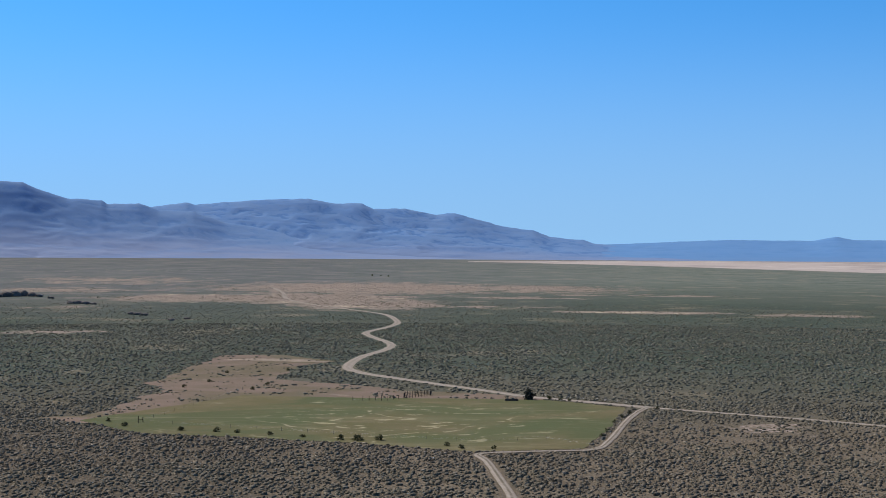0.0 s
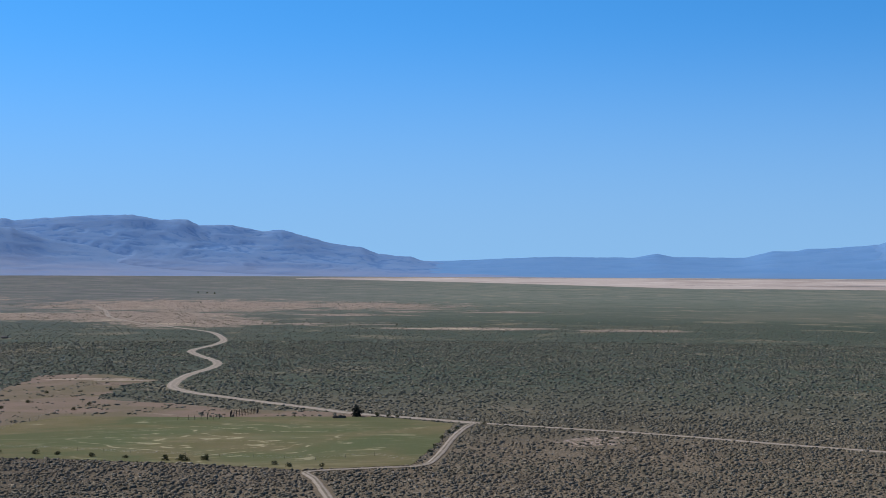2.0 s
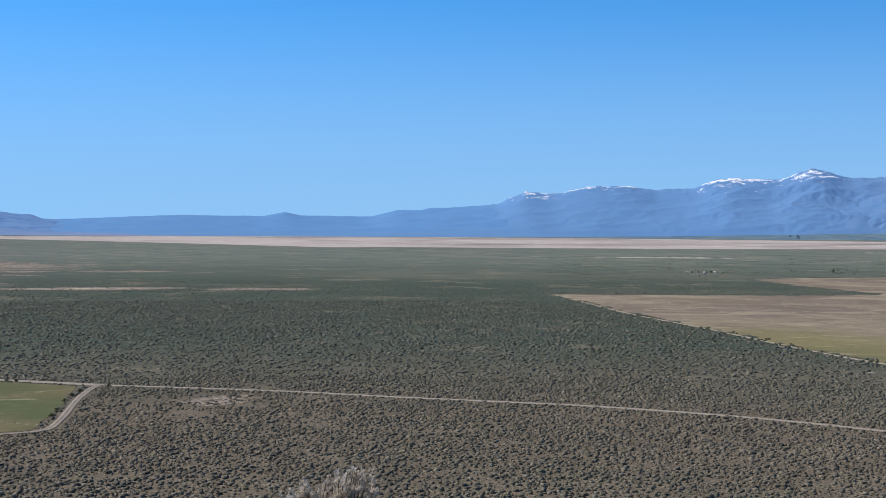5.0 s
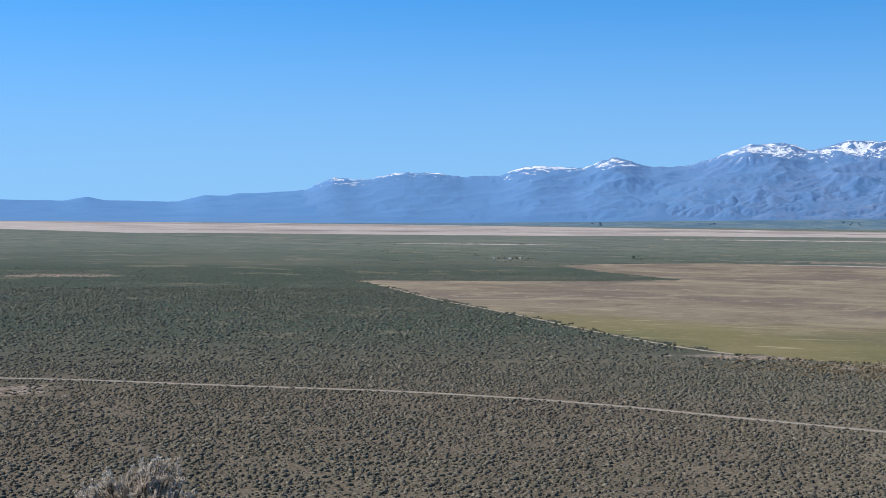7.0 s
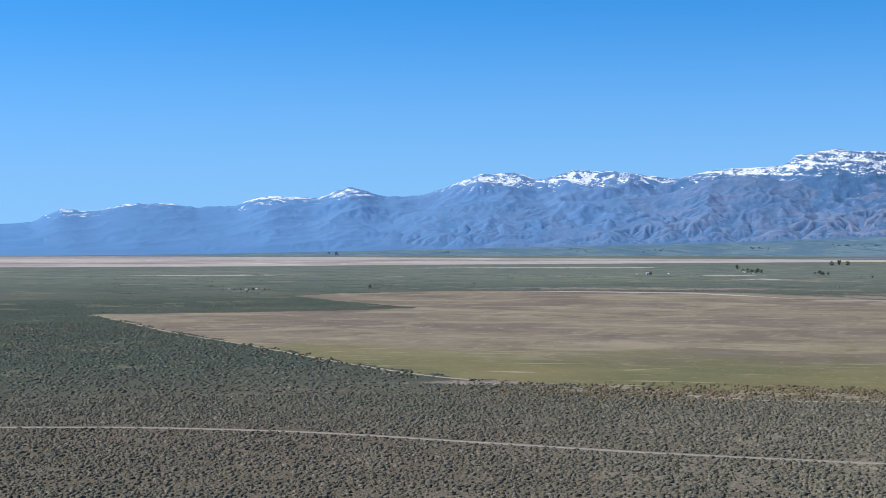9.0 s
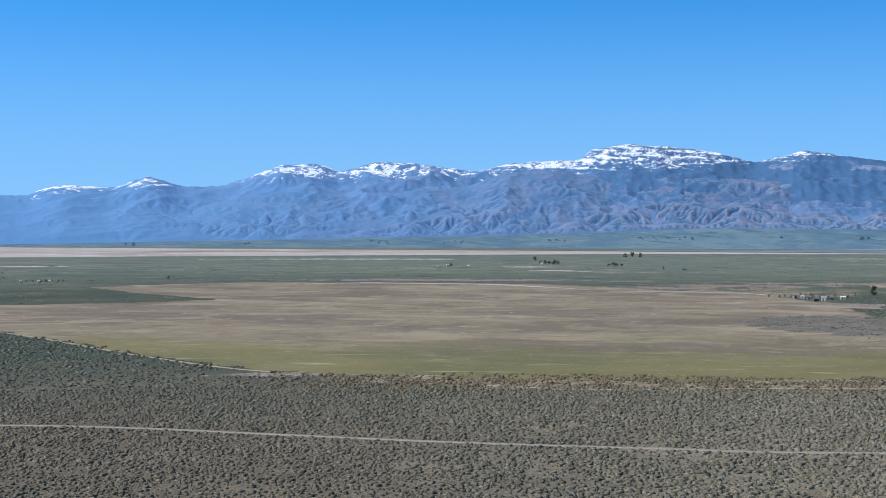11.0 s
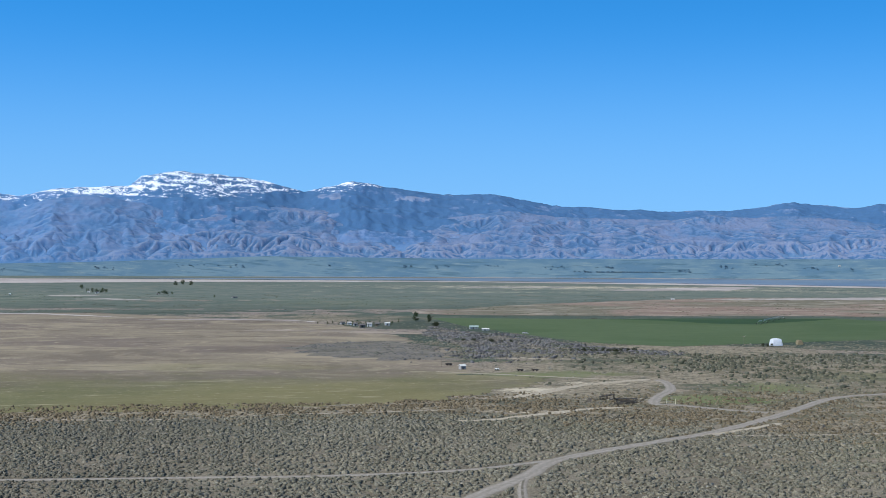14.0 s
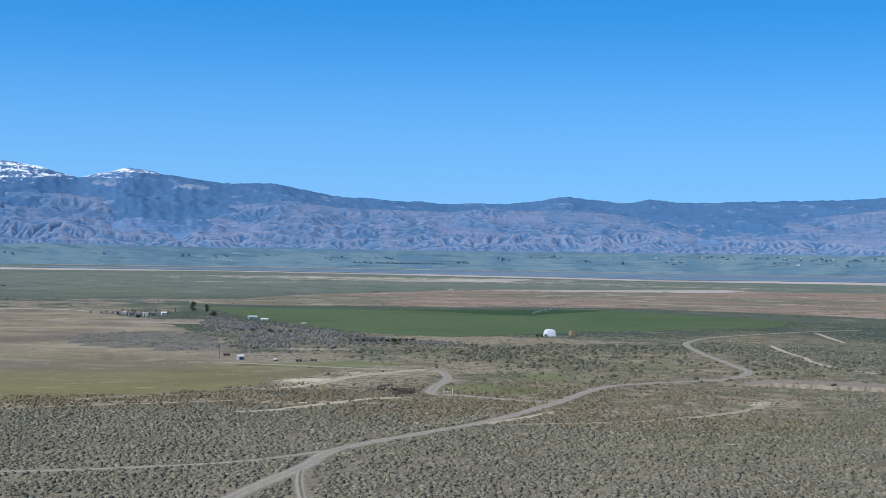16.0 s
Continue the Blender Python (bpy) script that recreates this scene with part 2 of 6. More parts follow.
def make_field(name, a, b, c, streaks, salt, tone=0.012, wet=None, grain=0.06, lines=0.0, lie=0.0, rings=None, flecks=0.0):
    """Grass of two colours with a third in patches and pale alkali streaks."""
    n = Nodes(name, 0.95, 0.1)
    big, mid, fine = n.noise(tone, 5, 0.6, distortion=0.6), n.noise(0.06, 6, 0.65), n.noise(0.7, 4, 0.7)
    col = n.mix(n.ramp(mid, 0.35, 0.65), a, b)
    col = n.mix(n.ramp(big, 0.45, 0.6), col, c)
    st = n.noise(grain, 7, 0.7, distortion=0.5)
    col = n.mix(n.ramp(st, streaks, streaks + 0.13, 0, 0.75), col, salt)
    if lines:  # thin flood lines, pale and dark, lying across the valley's fall
        lined = n.noise(0.075, 8, 0.78, stretch=(0.38, 1.0, 1.0), turn=lie, distortion=1.2)
        col = n.mix(n.ramp(lined, 0.545, 0.63, 0, lines), col, salt)
        col = n.mix(n.ramp(lined, 0.45, 0.36, 0, lines * 0.7), col, n.mix(0.55, col, (0.06, 0.055, 0.03)))
        broad = n.noise(0.022, 6, 0.68, stretch=(0.18, 1.0, 1.0), turn=lie, distortion=1.4)
        col = n.mix(n.ramp(broad, 0.56, 0.62, 0, lines), col, salt)
    if flecks:  # broad flood patches, pale and dark
        flood = n.noise(0.013, 6, 0.62, distortion=1.0)
        col = n.mix(n.ramp(flood, 0.53, 0.62, 0, 0.55), col, n.mix(0.35, salt, a))
        col = n.mix(n.ramp(flood, 0.47, 0.38, 0, 0.6), col, n.mix(0.5, c, (0.11, 0.09, 0.066)))
    if rings:  # thin old flood lines that wind round a centre
        v = n.t.nodes.new("ShaderNodeVectorMath")
        v.operation = "DISTANCE"
        n.t.links.new(n.pos, v.inputs[0])
        v.inputs[1].default_value = rings[0]
        broken = n.ramp(n.noise(0.13, 6, 0.75), 0.47, 0.55)
        around = n.ramp(v.outputs["Value"], rings[1], rings[1] * 0.45)
        col = n.mix(n.math("MULTIPLY", around, n.ramp(n.noise(0.02, 4, 0.6), 0.35, 0.6, 0.1, 0.7)), col, n.mix(mid, (0.078, 0.112, 0.050), (0.100, 0.128, 0.062)))
        level = n.math("MULTIPLY", n.noise(0.02, 3, 0.55, stretch=(0.5, 1.0, 1.0), distortion=0.3), 12.0)
        off = n.math("ABSOLUTE", n.math("SUBTRACT", n.math("FRACT", level), 0.5))
        col = n.mix(n.math("MULTIPLY", n.math("MULTIPLY", n.ramp(off, 0.12, 0.02, 0.0, 0.75), broken), around), col, salt)
    if wet:  # greener grass on the low side nearest the hill
        v = n.t.nodes.new("ShaderNodeVectorMath")
        v.operation = "LENGTH"
        n.t.links.new(n.pos, v.inputs[0])
        low = n.math("ADD", v.outputs["Value"], n.math("MULTIPLY", n.math("SUBTRACT", n.noise(0.006, 5, 0.62), 0.5), 520.0))
        col = n.mix(n.ramp(low, 770.0, 590.0, 0.0, 0.75), col, n.mix(n.ramp(n.noise(0.09, 6, 0.68, stretch=(0.2, 1.0, 1.0), turn=lie), 0.57, 0.66), n.mix(n.ramp(big, 0.4, 0.6), *wet), (0.40, 0.36, 0.22)))
    fleck = n.noise(0.22, 6, 0.8)
    col = n.mix(n.ramp(fleck, 0.57, 0.66, 0.0, flecks), col, salt)
    col = n.mix(n.ramp(fleck, 0.43, 0.34, 0.0, flecks), col, n.mix(0.6, col, (0.07, 0.07, 0.035)))
    col = n.mix(n.ramp(fine, 0.3, 0.7, 0.0, 0.3), col, n.mix(0.5, col, (0.05, 0.05, 0.03)))
    n.bump(fine, 0.2, 0.5)
    return n.done(col)


def make_road(name="dirt_road", low=(0.266, 0.242, 0.216), high=(0.352, 0.320, 0.286), strip=0.0):
    n = Nodes(name, 0.95, 0.1)
    u = n.split(n.t.nodes.new("ShaderNodeUVMap").outputs[0])[0]
    rut = n.math("ABSOLUTE", n.math("SUBTRACT", n.math("ABSOLUTE", n.math("SUBTRACT", u, 0.5)), 0.24))
    grain, mid = n.noise(0.9, 5, 0.7), n.noise(0.09, 5)
    col = n.mix(mid, low, high)
    col = n.mix(n.ramp(rut, 0.03, 0.2), n.mix(0.4, col, (0.45, 0.415, 0.37)), col)
    col = n.mix(n.ramp(grain, 0.35, 0.65, 0.0, 0.5), col, (0.15, 0.125, 0.095))
    if strip:  # low growth left between two wheel ruts
        middle = n.ramp(n.math("ABSOLUTE", n.math("SUBTRACT", u, 0.5)), 0.18, 0.08)
        col = n.mix(n.math("MULTIPLY", middle, n.ramp(n.noise(0.35, 5, 0.7), 0.38, 0.56, 0.1, strip)), col, (0.125, 0.112, 0.080))
    n.bump(grain, 0.1, 0.5)
    return n.done(col)


def make_mountain(name, rock, rock2, forest_shade, hazy_apron, bright, banks=0.35, speck=1.0, far_haze=(0.128, 0.280, 0.545)):
    n = Nodes(name, 0.95, 0.05)
    mid, fine = n.noise(0.012, 7, 0.68), n.noise(0.06, 6, 0.72)
    near = n.math("SUBTRACT", 1.0, n.attribute("far_haze"))
    col = n.mix(n.ramp(mid, 0.40, 0.60), rock, rock2)
    # pale crests and dark hollows put the slopes' light and shade into colour
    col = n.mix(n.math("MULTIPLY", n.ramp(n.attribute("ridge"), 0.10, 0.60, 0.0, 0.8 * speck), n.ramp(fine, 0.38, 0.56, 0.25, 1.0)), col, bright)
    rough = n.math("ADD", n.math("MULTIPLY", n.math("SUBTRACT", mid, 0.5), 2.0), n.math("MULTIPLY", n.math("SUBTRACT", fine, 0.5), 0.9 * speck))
    wood = n.ramp(n.math("ADD", n.attribute("forest_shade"), rough), 0.10, 0.42)
    col = n.mix(wood, col, n.mix(fine, forest_shade, n.mix(0.3, forest_shade, rock)))
    # paler blue towards the foot: haze put into the apron's colour
    col = n.mix(n.ramp(n.math("ADD", n.attribute("apron"), n.math("MULTIPLY", n.math("SUBTRACT", mid, 0.5), 0.2 + 0.5 * speck)), 0.25, 0.9), col, hazy_apron)
    scrub = n.noise(0.11, 6, 0.75, distortion=0.4)
    col = n.mix(n.math("MULTIPLY", n.ramp(scrub, 0.54, 0.64, 0.0, 0.55 * speck), near), col, forest_shade)
    strata = n.noise(0.03, 5, 0.7, stretch=(0.12, 0.12, 2.2))
    col = n.mix(n.ramp(strata, 0.48, 0.60, 0.0, banks), col, n.mix(0.2, forest_shade, rock2))
    # haze over the farther stretch of a range, mixed into its base colour
    col = n.mix(n.math("MULTIPLY", n.attribute("far_haze"), 0.93), col, far_haze)
    crust = n.math("ADD", n.math("MULTIPLY", n.math("SUBTRACT", n.noise(0.045, 8, 0.80, stretch=(0.6, 0.6, 1.3), distortion=0.8), 0.5), 3.2), n.math("MULTIPLY", n.math("SUBTRACT", n.noise(0.16, 6, 0.76), 0.5), 1.6))
    white = n.ramp(n.math("ADD", n.attribute("snow"), crust), 0.50, 0.60)
    col = n.mix(white, col, (0.80, 0.85, 0.95))
    n.bump(fine, 8.0, 0.02 + 0.22 * speck)
    return n.done(col)


def make_greasewood():
    n = Nodes("greasewood_scrub", 0.85, 0.15)
    col = n.mix(n.island(), (0.072, 0.078, 0.052), (0.165, 0.164, 0.118))
    return n.done(n.mix(n.ramp(n.noise(3.5, 4, 0.7), 0.36, 0.66), n.mix(0.55, col, (0.03, 0.03, 0.024)), col))


def make_rabbitbrush():
    n = Nodes("rabbitbrush_stems", 0.9, 0.1)
    col = n.mix(n.island(), (0.130, 0.104, 0.070), (0.275, 0.225, 0.150))
    return n.done(n.mix(n.ramp(n.noise(3.0, 4, 0.7), 0.38, 0.64), n.mix(0.55, col, (0.045, 0.038, 0.022)), col))


def make_lake():
    n = Nodes("shallow_lake_water", 0.4, 0.3)
    f = n.noise(0.03, 7, 0.7, stretch=(0.08, 1.0, 1.0), turn=78.0)
    col = n.mix(n.ramp(f, 0.40, 0.55), (0.105, 0.162, 0.232), (0.19, 0.243, 0.305))
    return n.done(n.mix(n.ramp(f, 0.57, 0.64, 0.0, 0.8), col, (0.42, 0.44, 0.46)))


GROUND, SAGE, ROAD, GREASEWOOD, RABBIT = make_ground(), make_sage(), make_road(), make_greasewood(), make_rabbitbrush()
SANDWASH = make_road("sandy_wash", (0.43, 0.372, 0.280), (0.55, 0.480, 0.370))
TWOTRACK = make_road("two_rut_track", strip=0.85)
SANDLANE = make_road("sandy_lane", (0.33, 0.285, 0.22), (0.45, 0.392, 0.305))
PASTURE = make_field("pasture_grass", (0.135, 0.124, 0.060), (0.160, 0.140, 0.078), (0.095, 0.112, 0.052), 0.60, (0.42, 0.395, 0.265), 0.014, lines=0.14, lie=-4.0, rings=((-10.0, 424.0, 0.0), 66.0))
MEADOW = make_field("dry_meadow", (0.272, 0.230, 0.168), (0.226, 0.188, 0.145), (0.192, 0.156, 0.130), 0.55, (0.44, 0.375, 0.27), 0.006, ((0.188, 0.176, 0.070), (0.143, 0.150, 0.057)), lines=0.26, lie=50.0, flecks=0.6)
CROP = make_field("irrigated_crop", (0.090, 0.129, 0.060), (0.102, 0.140, 0.068), (0.079, 0.118, 0.053), 0.66, (0.145, 0.175, 0.09), 0.004, grain=0.02, lines=0.26, lie=76.0)
TALLCROP = make_field("tall_crop", (0.046, 0.084, 0.038), (0.054, 0.092, 0.044), (0.040, 0.076, 0.034), 0.80, (0.08, 0.10, 0.05), 0.006)
CLAY = make_field("bare_clay", (0.218, 0.166, 0.136), (0.182, 0.145, 0.115), (0.150, 0.130, 0.088), 0.60, (0.34, 0.28, 0.22), 0.02)
PLAYA = make_field("playa_silt", (0.44, 0.395, 0.380), (0.51, 0.462, 0.445), (0.37, 0.330, 0.318), 0.52, (0.61, 0.575, 0.555), 0.002, grain=0.008)
SILT = make_field("damp_silt", (0.27, 0.262, 0.268), (0.31, 0.298, 0.300), (0.24, 0.235, 0.245), 0.55, (0.40, 0.375, 0.365), 0.004, grain=0.01)
PALESOIL = make_field("pale_bare_soil", (0.350, 0.290, 0.240), (0.300, 0.250, 0.205), (0.260, 0.220, 0.175), 0.52, (0.46, 0.40, 0.34), 0.02, flecks=0.5)
STRIP = make_field("fallow_flat", (0.280, 0.200, 0.162), (0.235, 0.175, 0.138), (0.170, 0.160, 0.115), 0.52, (0.44, 0.38, 0.32), 0.004, grain=0.014, lines=0.6, lie=78.0)
SCRUB = make_field("saltbush_flat", (0.215, 0.192, 0.162), (0.165, 0.155, 0.132), (0.150, 0.142, 0.118), 0.50, (0.25, 0.225, 0.195), 0.03, grain=0.11)
LAKE = make_lake()
# these rock colours hold the blue of distance haze as well as the rock
RANGE_FRONT = make_mountain("hazy_foothill_rock", (0.156, 0.206, 0.336), (0.104, 0.184, 0.334), (0.054, 0.128, 0.262), (0.112, 0.202, 0.342), (0.226, 0.262, 0.364))
RANGE_MAIN = make_mountain("hazy_snowy_rock", (0.150, 0.228, 0.398), (0.114, 0.202, 0.384), (0.054, 0.134, 0.276), (0.11, 0.215, 0.39), (0.235, 0.275, 0.385))
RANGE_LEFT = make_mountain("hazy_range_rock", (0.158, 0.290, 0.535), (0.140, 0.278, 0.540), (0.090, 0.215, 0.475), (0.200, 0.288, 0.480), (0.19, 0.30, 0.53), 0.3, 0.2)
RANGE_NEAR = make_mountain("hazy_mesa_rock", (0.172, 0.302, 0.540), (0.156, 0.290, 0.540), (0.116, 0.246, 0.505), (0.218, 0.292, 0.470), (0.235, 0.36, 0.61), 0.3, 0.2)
RANGE_FAR = make_mountain("hazy_far_rock", (0.128, 0.288, 0.562), (0.120, 0.280, 0.558), (0.112, 0.268, 0.540), (0.138, 0.290, 0.545), (0.145, 0.315, 0.60), 0.1, 0.1)


# ---------------------------------------------------------------- terrain arithmetic
def hashed(i, j, seed):
    v = np.sin(i * 127.1 + j * 311.7 + seed * 74.7) * 43758.5453
    return v - np.floor(v)


def noise2(x, y, seed=0.0):
    """Gradient noise, about 0 to 1."""
    i, j = np.floor(x), np.floor(y)
    u, v = x - i, y - j

    def corner(di, dj):
        a = hashed(i + di, j + dj, seed) * 6.28318
        return np.cos(a) * (u - di) + np.sin(a) * (v - dj)

    su, sv = u**3 * (u * (u * 6 - 15) + 10), v**3 * (v * (v * 6 - 15) + 10)
    low = corner(0, 0) * (1 - su) + corner(1, 0) * su
    high = corner(0, 1) * (1 - su) + corner(1, 1) * su
    return 0.5 + 0.72 * (low * (1 - sv) + high * sv)


def fbm(x, y, octaves=5, seed=0.0):
    total, amp, norm = 0.0, 1.0, 0.0
    for k in range(octaves):
        total = total + amp * noise2(x * 2**k, y * 2**k, seed + k)
        norm += amp
        amp *= 0.55
    return total / norm


def ridged(x, y, octaves=5, seed=0.0):
    total, amp, norm = 0.0, 1.0, 0.0
    for k in range(octaves):
        total = total + amp * np.clip(1 - np.abs(2 * noise2(x * 2**k, y * 2**k, seed + k) - 1), 0, 1) ** 1.3
        norm += amp
        amp *= 0.5
    return total / norm


SHORE, FOOT = 4250.0, 4450.0
FOOT_B, FOOT_E = (-60, -17, 5, 23, 31, 43, 52, 59, 66, 92, 140), (-0.36, -0.36, -0.42, -0.38, -0.30, -0.06, 0.15, 0.42, 0.36, 0.42, 0.42)


def ground_z(bearing, r):
    """The land's height: a hill at the viewpoint, a flat valley, its slow rise to the mountains' feet."""
    hill = np.where(r < 4, 50.4, np.where(r < 12, 50.4 - 0.1625 * (r - 4), 49.1 - 0.30 * (r - 12)))
    reach = 2000 * np.exp((np.minimum(r, SHORE) - 2000) / 1700)
    rise = np.where(r > 2000, EYE * (1 - np.minimum(r, SHORE) / reach), 0.0)
    fan = np.interp(bearing, FOOT_B, FOOT_E)
    foot = EYE + FOOT * np.tan(np.radians(fan))
    k = np.clip((r - SHORE) / (FOOT - SHORE), 0, 1)
    rise = rise + (foot - rise) * k * np.where(r > SHORE, 1, 0)
    return np.maximum(np.maximum(hill, 0.0), rise)


def spot(bearing, r, up=0.0):
    b = radians(bearing)
    return Vector((r * math.sin(b), r * math.cos(b), float(ground_z(np.array(float(bearing)), np.array(float(r)))) + up))


def quick_mesh(name, verts, faces):
    """A mesh from numpy arrays: verts (n, 3) and faces (m, 3 or 4)."""
    me = bpy.data.meshes.new(name)
    verts, faces = np.asarray(verts, np.float32), np.asarray(faces, np.int32)
    k = faces.shape[1]
    me.vertices.add(len(verts))
    me.vertices.foreach_set("co", verts.ravel())
    me.loops.add(faces.size)
    me.loops.foreach_set("vertex_index", faces.ravel())
    me.polygons.add(len(faces))
    me.polygons.foreach_set("loop_start", np.arange(0, faces.size, k, dtype=np.int32))
    me.polygons.foreach_set("loop_total", np.full(len(faces), k, np.int32))
    me.update(calc_edges=True)
    return me


def grid_faces(rows, cols):
    i = np.arange((rows - 1) * cols).reshape(rows - 1, cols)[:, :-1].ravel()
    return np.stack([i, i + 1, i + cols + 1, i + cols], -1)


def give(me, name, values):
    me.attributes.new(name, "FLOAT", "POINT").data.foreach_set("value", np.asarray(values, np.float32).ravel())


def smooth(me):
    me.polygons.foreach_set("use_smooth", np.ones(len(me.polygons), bool))


# ---------------------------------------------------------------- plan: bearing in degrees, distance in metres
TRACK = ((3.1, 245), (3.0, 268), (2.92, 285), (2.8, 300), (2.34, 322), (1.81, 349), (1.43, 360), (1.99, 364), (4.04, 368), (6.07, 373), (6.74, 392), (7.41, 438), (7.96, 467), (8.3, 476))
MAIN_W = ((8.3, 476), (4.93, 496), (3.34, 506), (1.75, 525), (-0.52, 554), (-2.12, 578), (-3.25, 599), (-3.82, 628), (-3.26, 687), (-2.24, 742),
          (-2.13, 786), (-2.92, 852), (-3.04, 893), (-2.13, 959), (-1.83, 1019), (-2.25, 1124), (-3.04, 1183), (-5.08, 1324), (-6.21, 1470), (-6.44, 1697), (-6.89, 1947))
MAIN_E = ((8.3, 476), (15.39, 451), (19.92, 435), (24.48, 424), (28.78, 415), (35.01, 398), (41.83, 376), (48.69, 361), (57.3, 355), (61.0, 355), (66.74, 365), (70.81, 389))
WIDE = ((64.9, 282), (65.8, 297), (66.57, 310), (67.9, 331), (69.47, 357), (70.81, 389), (74.43, 430), (76.92, 463), (79.41, 522), (81.2, 590), (82.77, 617), (86.08, 654), (87.06, 700), (86.51, 744), (85.19, 844), (84.63, 942), (85.62, 1022), (87.58, 1091), (89.3, 1150), (91.2, 1200))
SPUR = ((69.6, 290), (69.37, 311), (69.25, 335), (69.35, 355))
TRACK_B = ((76.24, 454), (77.61, 453), (79.87, 459), (82.12, 467), (84.34, 482), (86.97, 518), (87.94, 552))
TRACK_C = ((78.95, 528), (77.59, 534), (75.32, 550), (74.52, 553), (74.63, 583), (75.13, 619), (74.96, 656), (74.62, 672))
TRACK_D = ((87.9, 940), (88.4, 880), (89.1, 830), (89.4, 798), (90.2, 757), (91.0, 738), (91.9, 720))
TRACK_E = ((89.6, 1130), (89.95, 1085), (90.3, 1040), (90.7, 1000))
LANE_A = ((65.8, 710), (69.4, 688), (73.0, 669), (75.0, 662))
LANE_D = ((75.9, 447), (77.6, 465), (79.4, 494))
LANE_F = ((68.6, 570), (69.6, 585), (71.26, 628), (72.6, 650), (74.2, 674))
LANE_G = ((66.6, 482), (68.2, 489), (70.2, 510), (72.1, 530), (73.2, 536))
EDGE_LANE = ((49.0, 505), (51.2, 497), (53.2, 490), (56.8, 496), (60.0, 504), (63.0, 510), (66.5, 520))
MEADOW_LANE = ((26.3, 1117), (29.0, 893), (32.5, 748), (35.9, 641), (39.2, 576), (41.6, 550))
PASTURE_EDGE = ((-14.32, 441), (-10.86, 475), (-7.98, 508), (-3.25, 497), (0.84, 496), (4.02, 495), (7.4, 474), (6.96, 438), (6.29, 397), (5.62, 374), (1.31, 366), (-3.24, 381), (-7.97, 395), (-11.94, 407))
CLAY_EDGE = ((-15.6, 451), (-14.11, 455), (-10.86, 532), (-11.74, 555), (-8.88, 697), (-7.09, 703), (-5.07, 680), (-4.39, 659), (-5.97, 628), (-6.64, 569), (-3.25, 542), (-1.89, 527), (4.02, 503), (4.0, 490), (0.84, 480), (-7.98, 490), (-13.5, 430))
MEADOW_EDGE = ((26.18, 1118), (28.99, 897), (32.54, 751), (35.92, 644), (39.21, 579), (41.6, 552), (45.0, 540), (49.48, 522), (57.23, 524), (65.61, 558), (68.92, 613), (70.43, 670), (66.71, 692), (67.4, 760), (65.9, 800), (66.7, 900), (64.9, 960), (64.5, 1060), (63.3, 1130),
               (62.22, 1261), (58.37, 1388), (52.23, 1620), (46.44, 1630), (40.46, 1658), (35.92, 1565), (34.11, 1499), (36.37, 1327), (39.1, 1202), (36.82, 1162), (33.66, 1138))
CROP_EDGE = ((65.56, 1460), (72.76, 1455), (81.38, 1563), (88.65, 1344), (88.22, 1217), (82.07, 1083), (79.82, 1040), (75.28, 960), (71.87, 996), (69.83, 1087), (66.9, 1260))

SCRUB_EDGE = ((59.6, 900), (60.6, 950), (62.4, 985), (64.4, 1000), (65.6, 960), (66.0, 880), (66.4, 800), (64.6, 795), (62.4, 812), (60.8, 850))


def plan(points):
    p = np.array(points, float)
    b = np.radians(p[:, 0])
    return np.stack([p[:, 1] * np.sin(b), p[:, 1] * np.cos(b)], -1)


def curve_through(points, step):
    """A smooth line through plan points, in even steps."""
    p = plan(points)
    p = np.vstack([2 * p[0] - p[1], p, 2 * p[-1] - p[-2]])
    out = []
    for a, b, c, d in zip(p, p[1:], p[2:], p[3:]):
        n = max(2, int(np.linalg.norm(c - b) / step))
        u = np.linspace(0, 1, n, endpoint=False)[:, None]
        out.append(0.5 * (2 * b + (c - a) * u + (2 * a - 5 * b + 4 * c - d) * u**2 + (3 * b - a - 3 * c + d) * u**3))
    return np.vstack([*out, p[-2:-1]])


def edge_of(points, step, rough, seed):
    """A closed edge with an uneven line."""
    p = plan(points)
    out = []
    for a, b in zip(p, np.roll(p, -1, 0)):
        n = max(2, int(np.linalg.norm(b - a) / step))
        out.append(a + (b - a) * np.linspace(0, 1, n, endpoint=False)[:, None])
    q = np.vstack(out)
    d = np.roll(q, -1, 0) - np.roll(q, 1, 0)
    d = np.stack([-d[:, 1], d[:, 0]], -1) / np.linalg.norm(d, axis=1, keepdims=True)
    return q + d * ((fbm(q[:, 0] / 18, q[:, 1] / 18, 4, seed) - 0.5) * 2 * rough)[:, None]


def inside(x, y, poly):
    hit = np.zeros(len(x), bool)
    for (x0, y0), (x1, y1) in zip(poly, np.roll(poly, -1, 0)):
        cross = (y0 > y) != (y1 > y)
        hit ^= cross & (x < (x1 - x0) * (y - y0) / (y1 - y0 + 1e-12) + x0)
    return hit


def near_line(x, y, line, reach):
    """True where a point lies within reach of a line of plan points."""
    hit = np.zeros(len(x), bool)
    for (x0, y0), (x1, y1) in zip(line, line[1:]):
        box = (x > min(x0, x1) - reach) & (x < max(x0, x1) + reach) & (y > min(y0, y1) - reach) & (y < max(y0, y1) + reach)
        k = np.where(box & ~hit)[0]
        if len(k):
            dx, dy = x1 - x0, y1 - y0
            u = np.clip(((x[k] - x0) * dx + (y[k] - y0) * dy) / (dx * dx + dy * dy + 1e-9), 0, 1)
            hit[k[np.hypot(x[k] - x0 - u * dx, y[k] - y0 - u * dy) < reach]] = True
    return hit


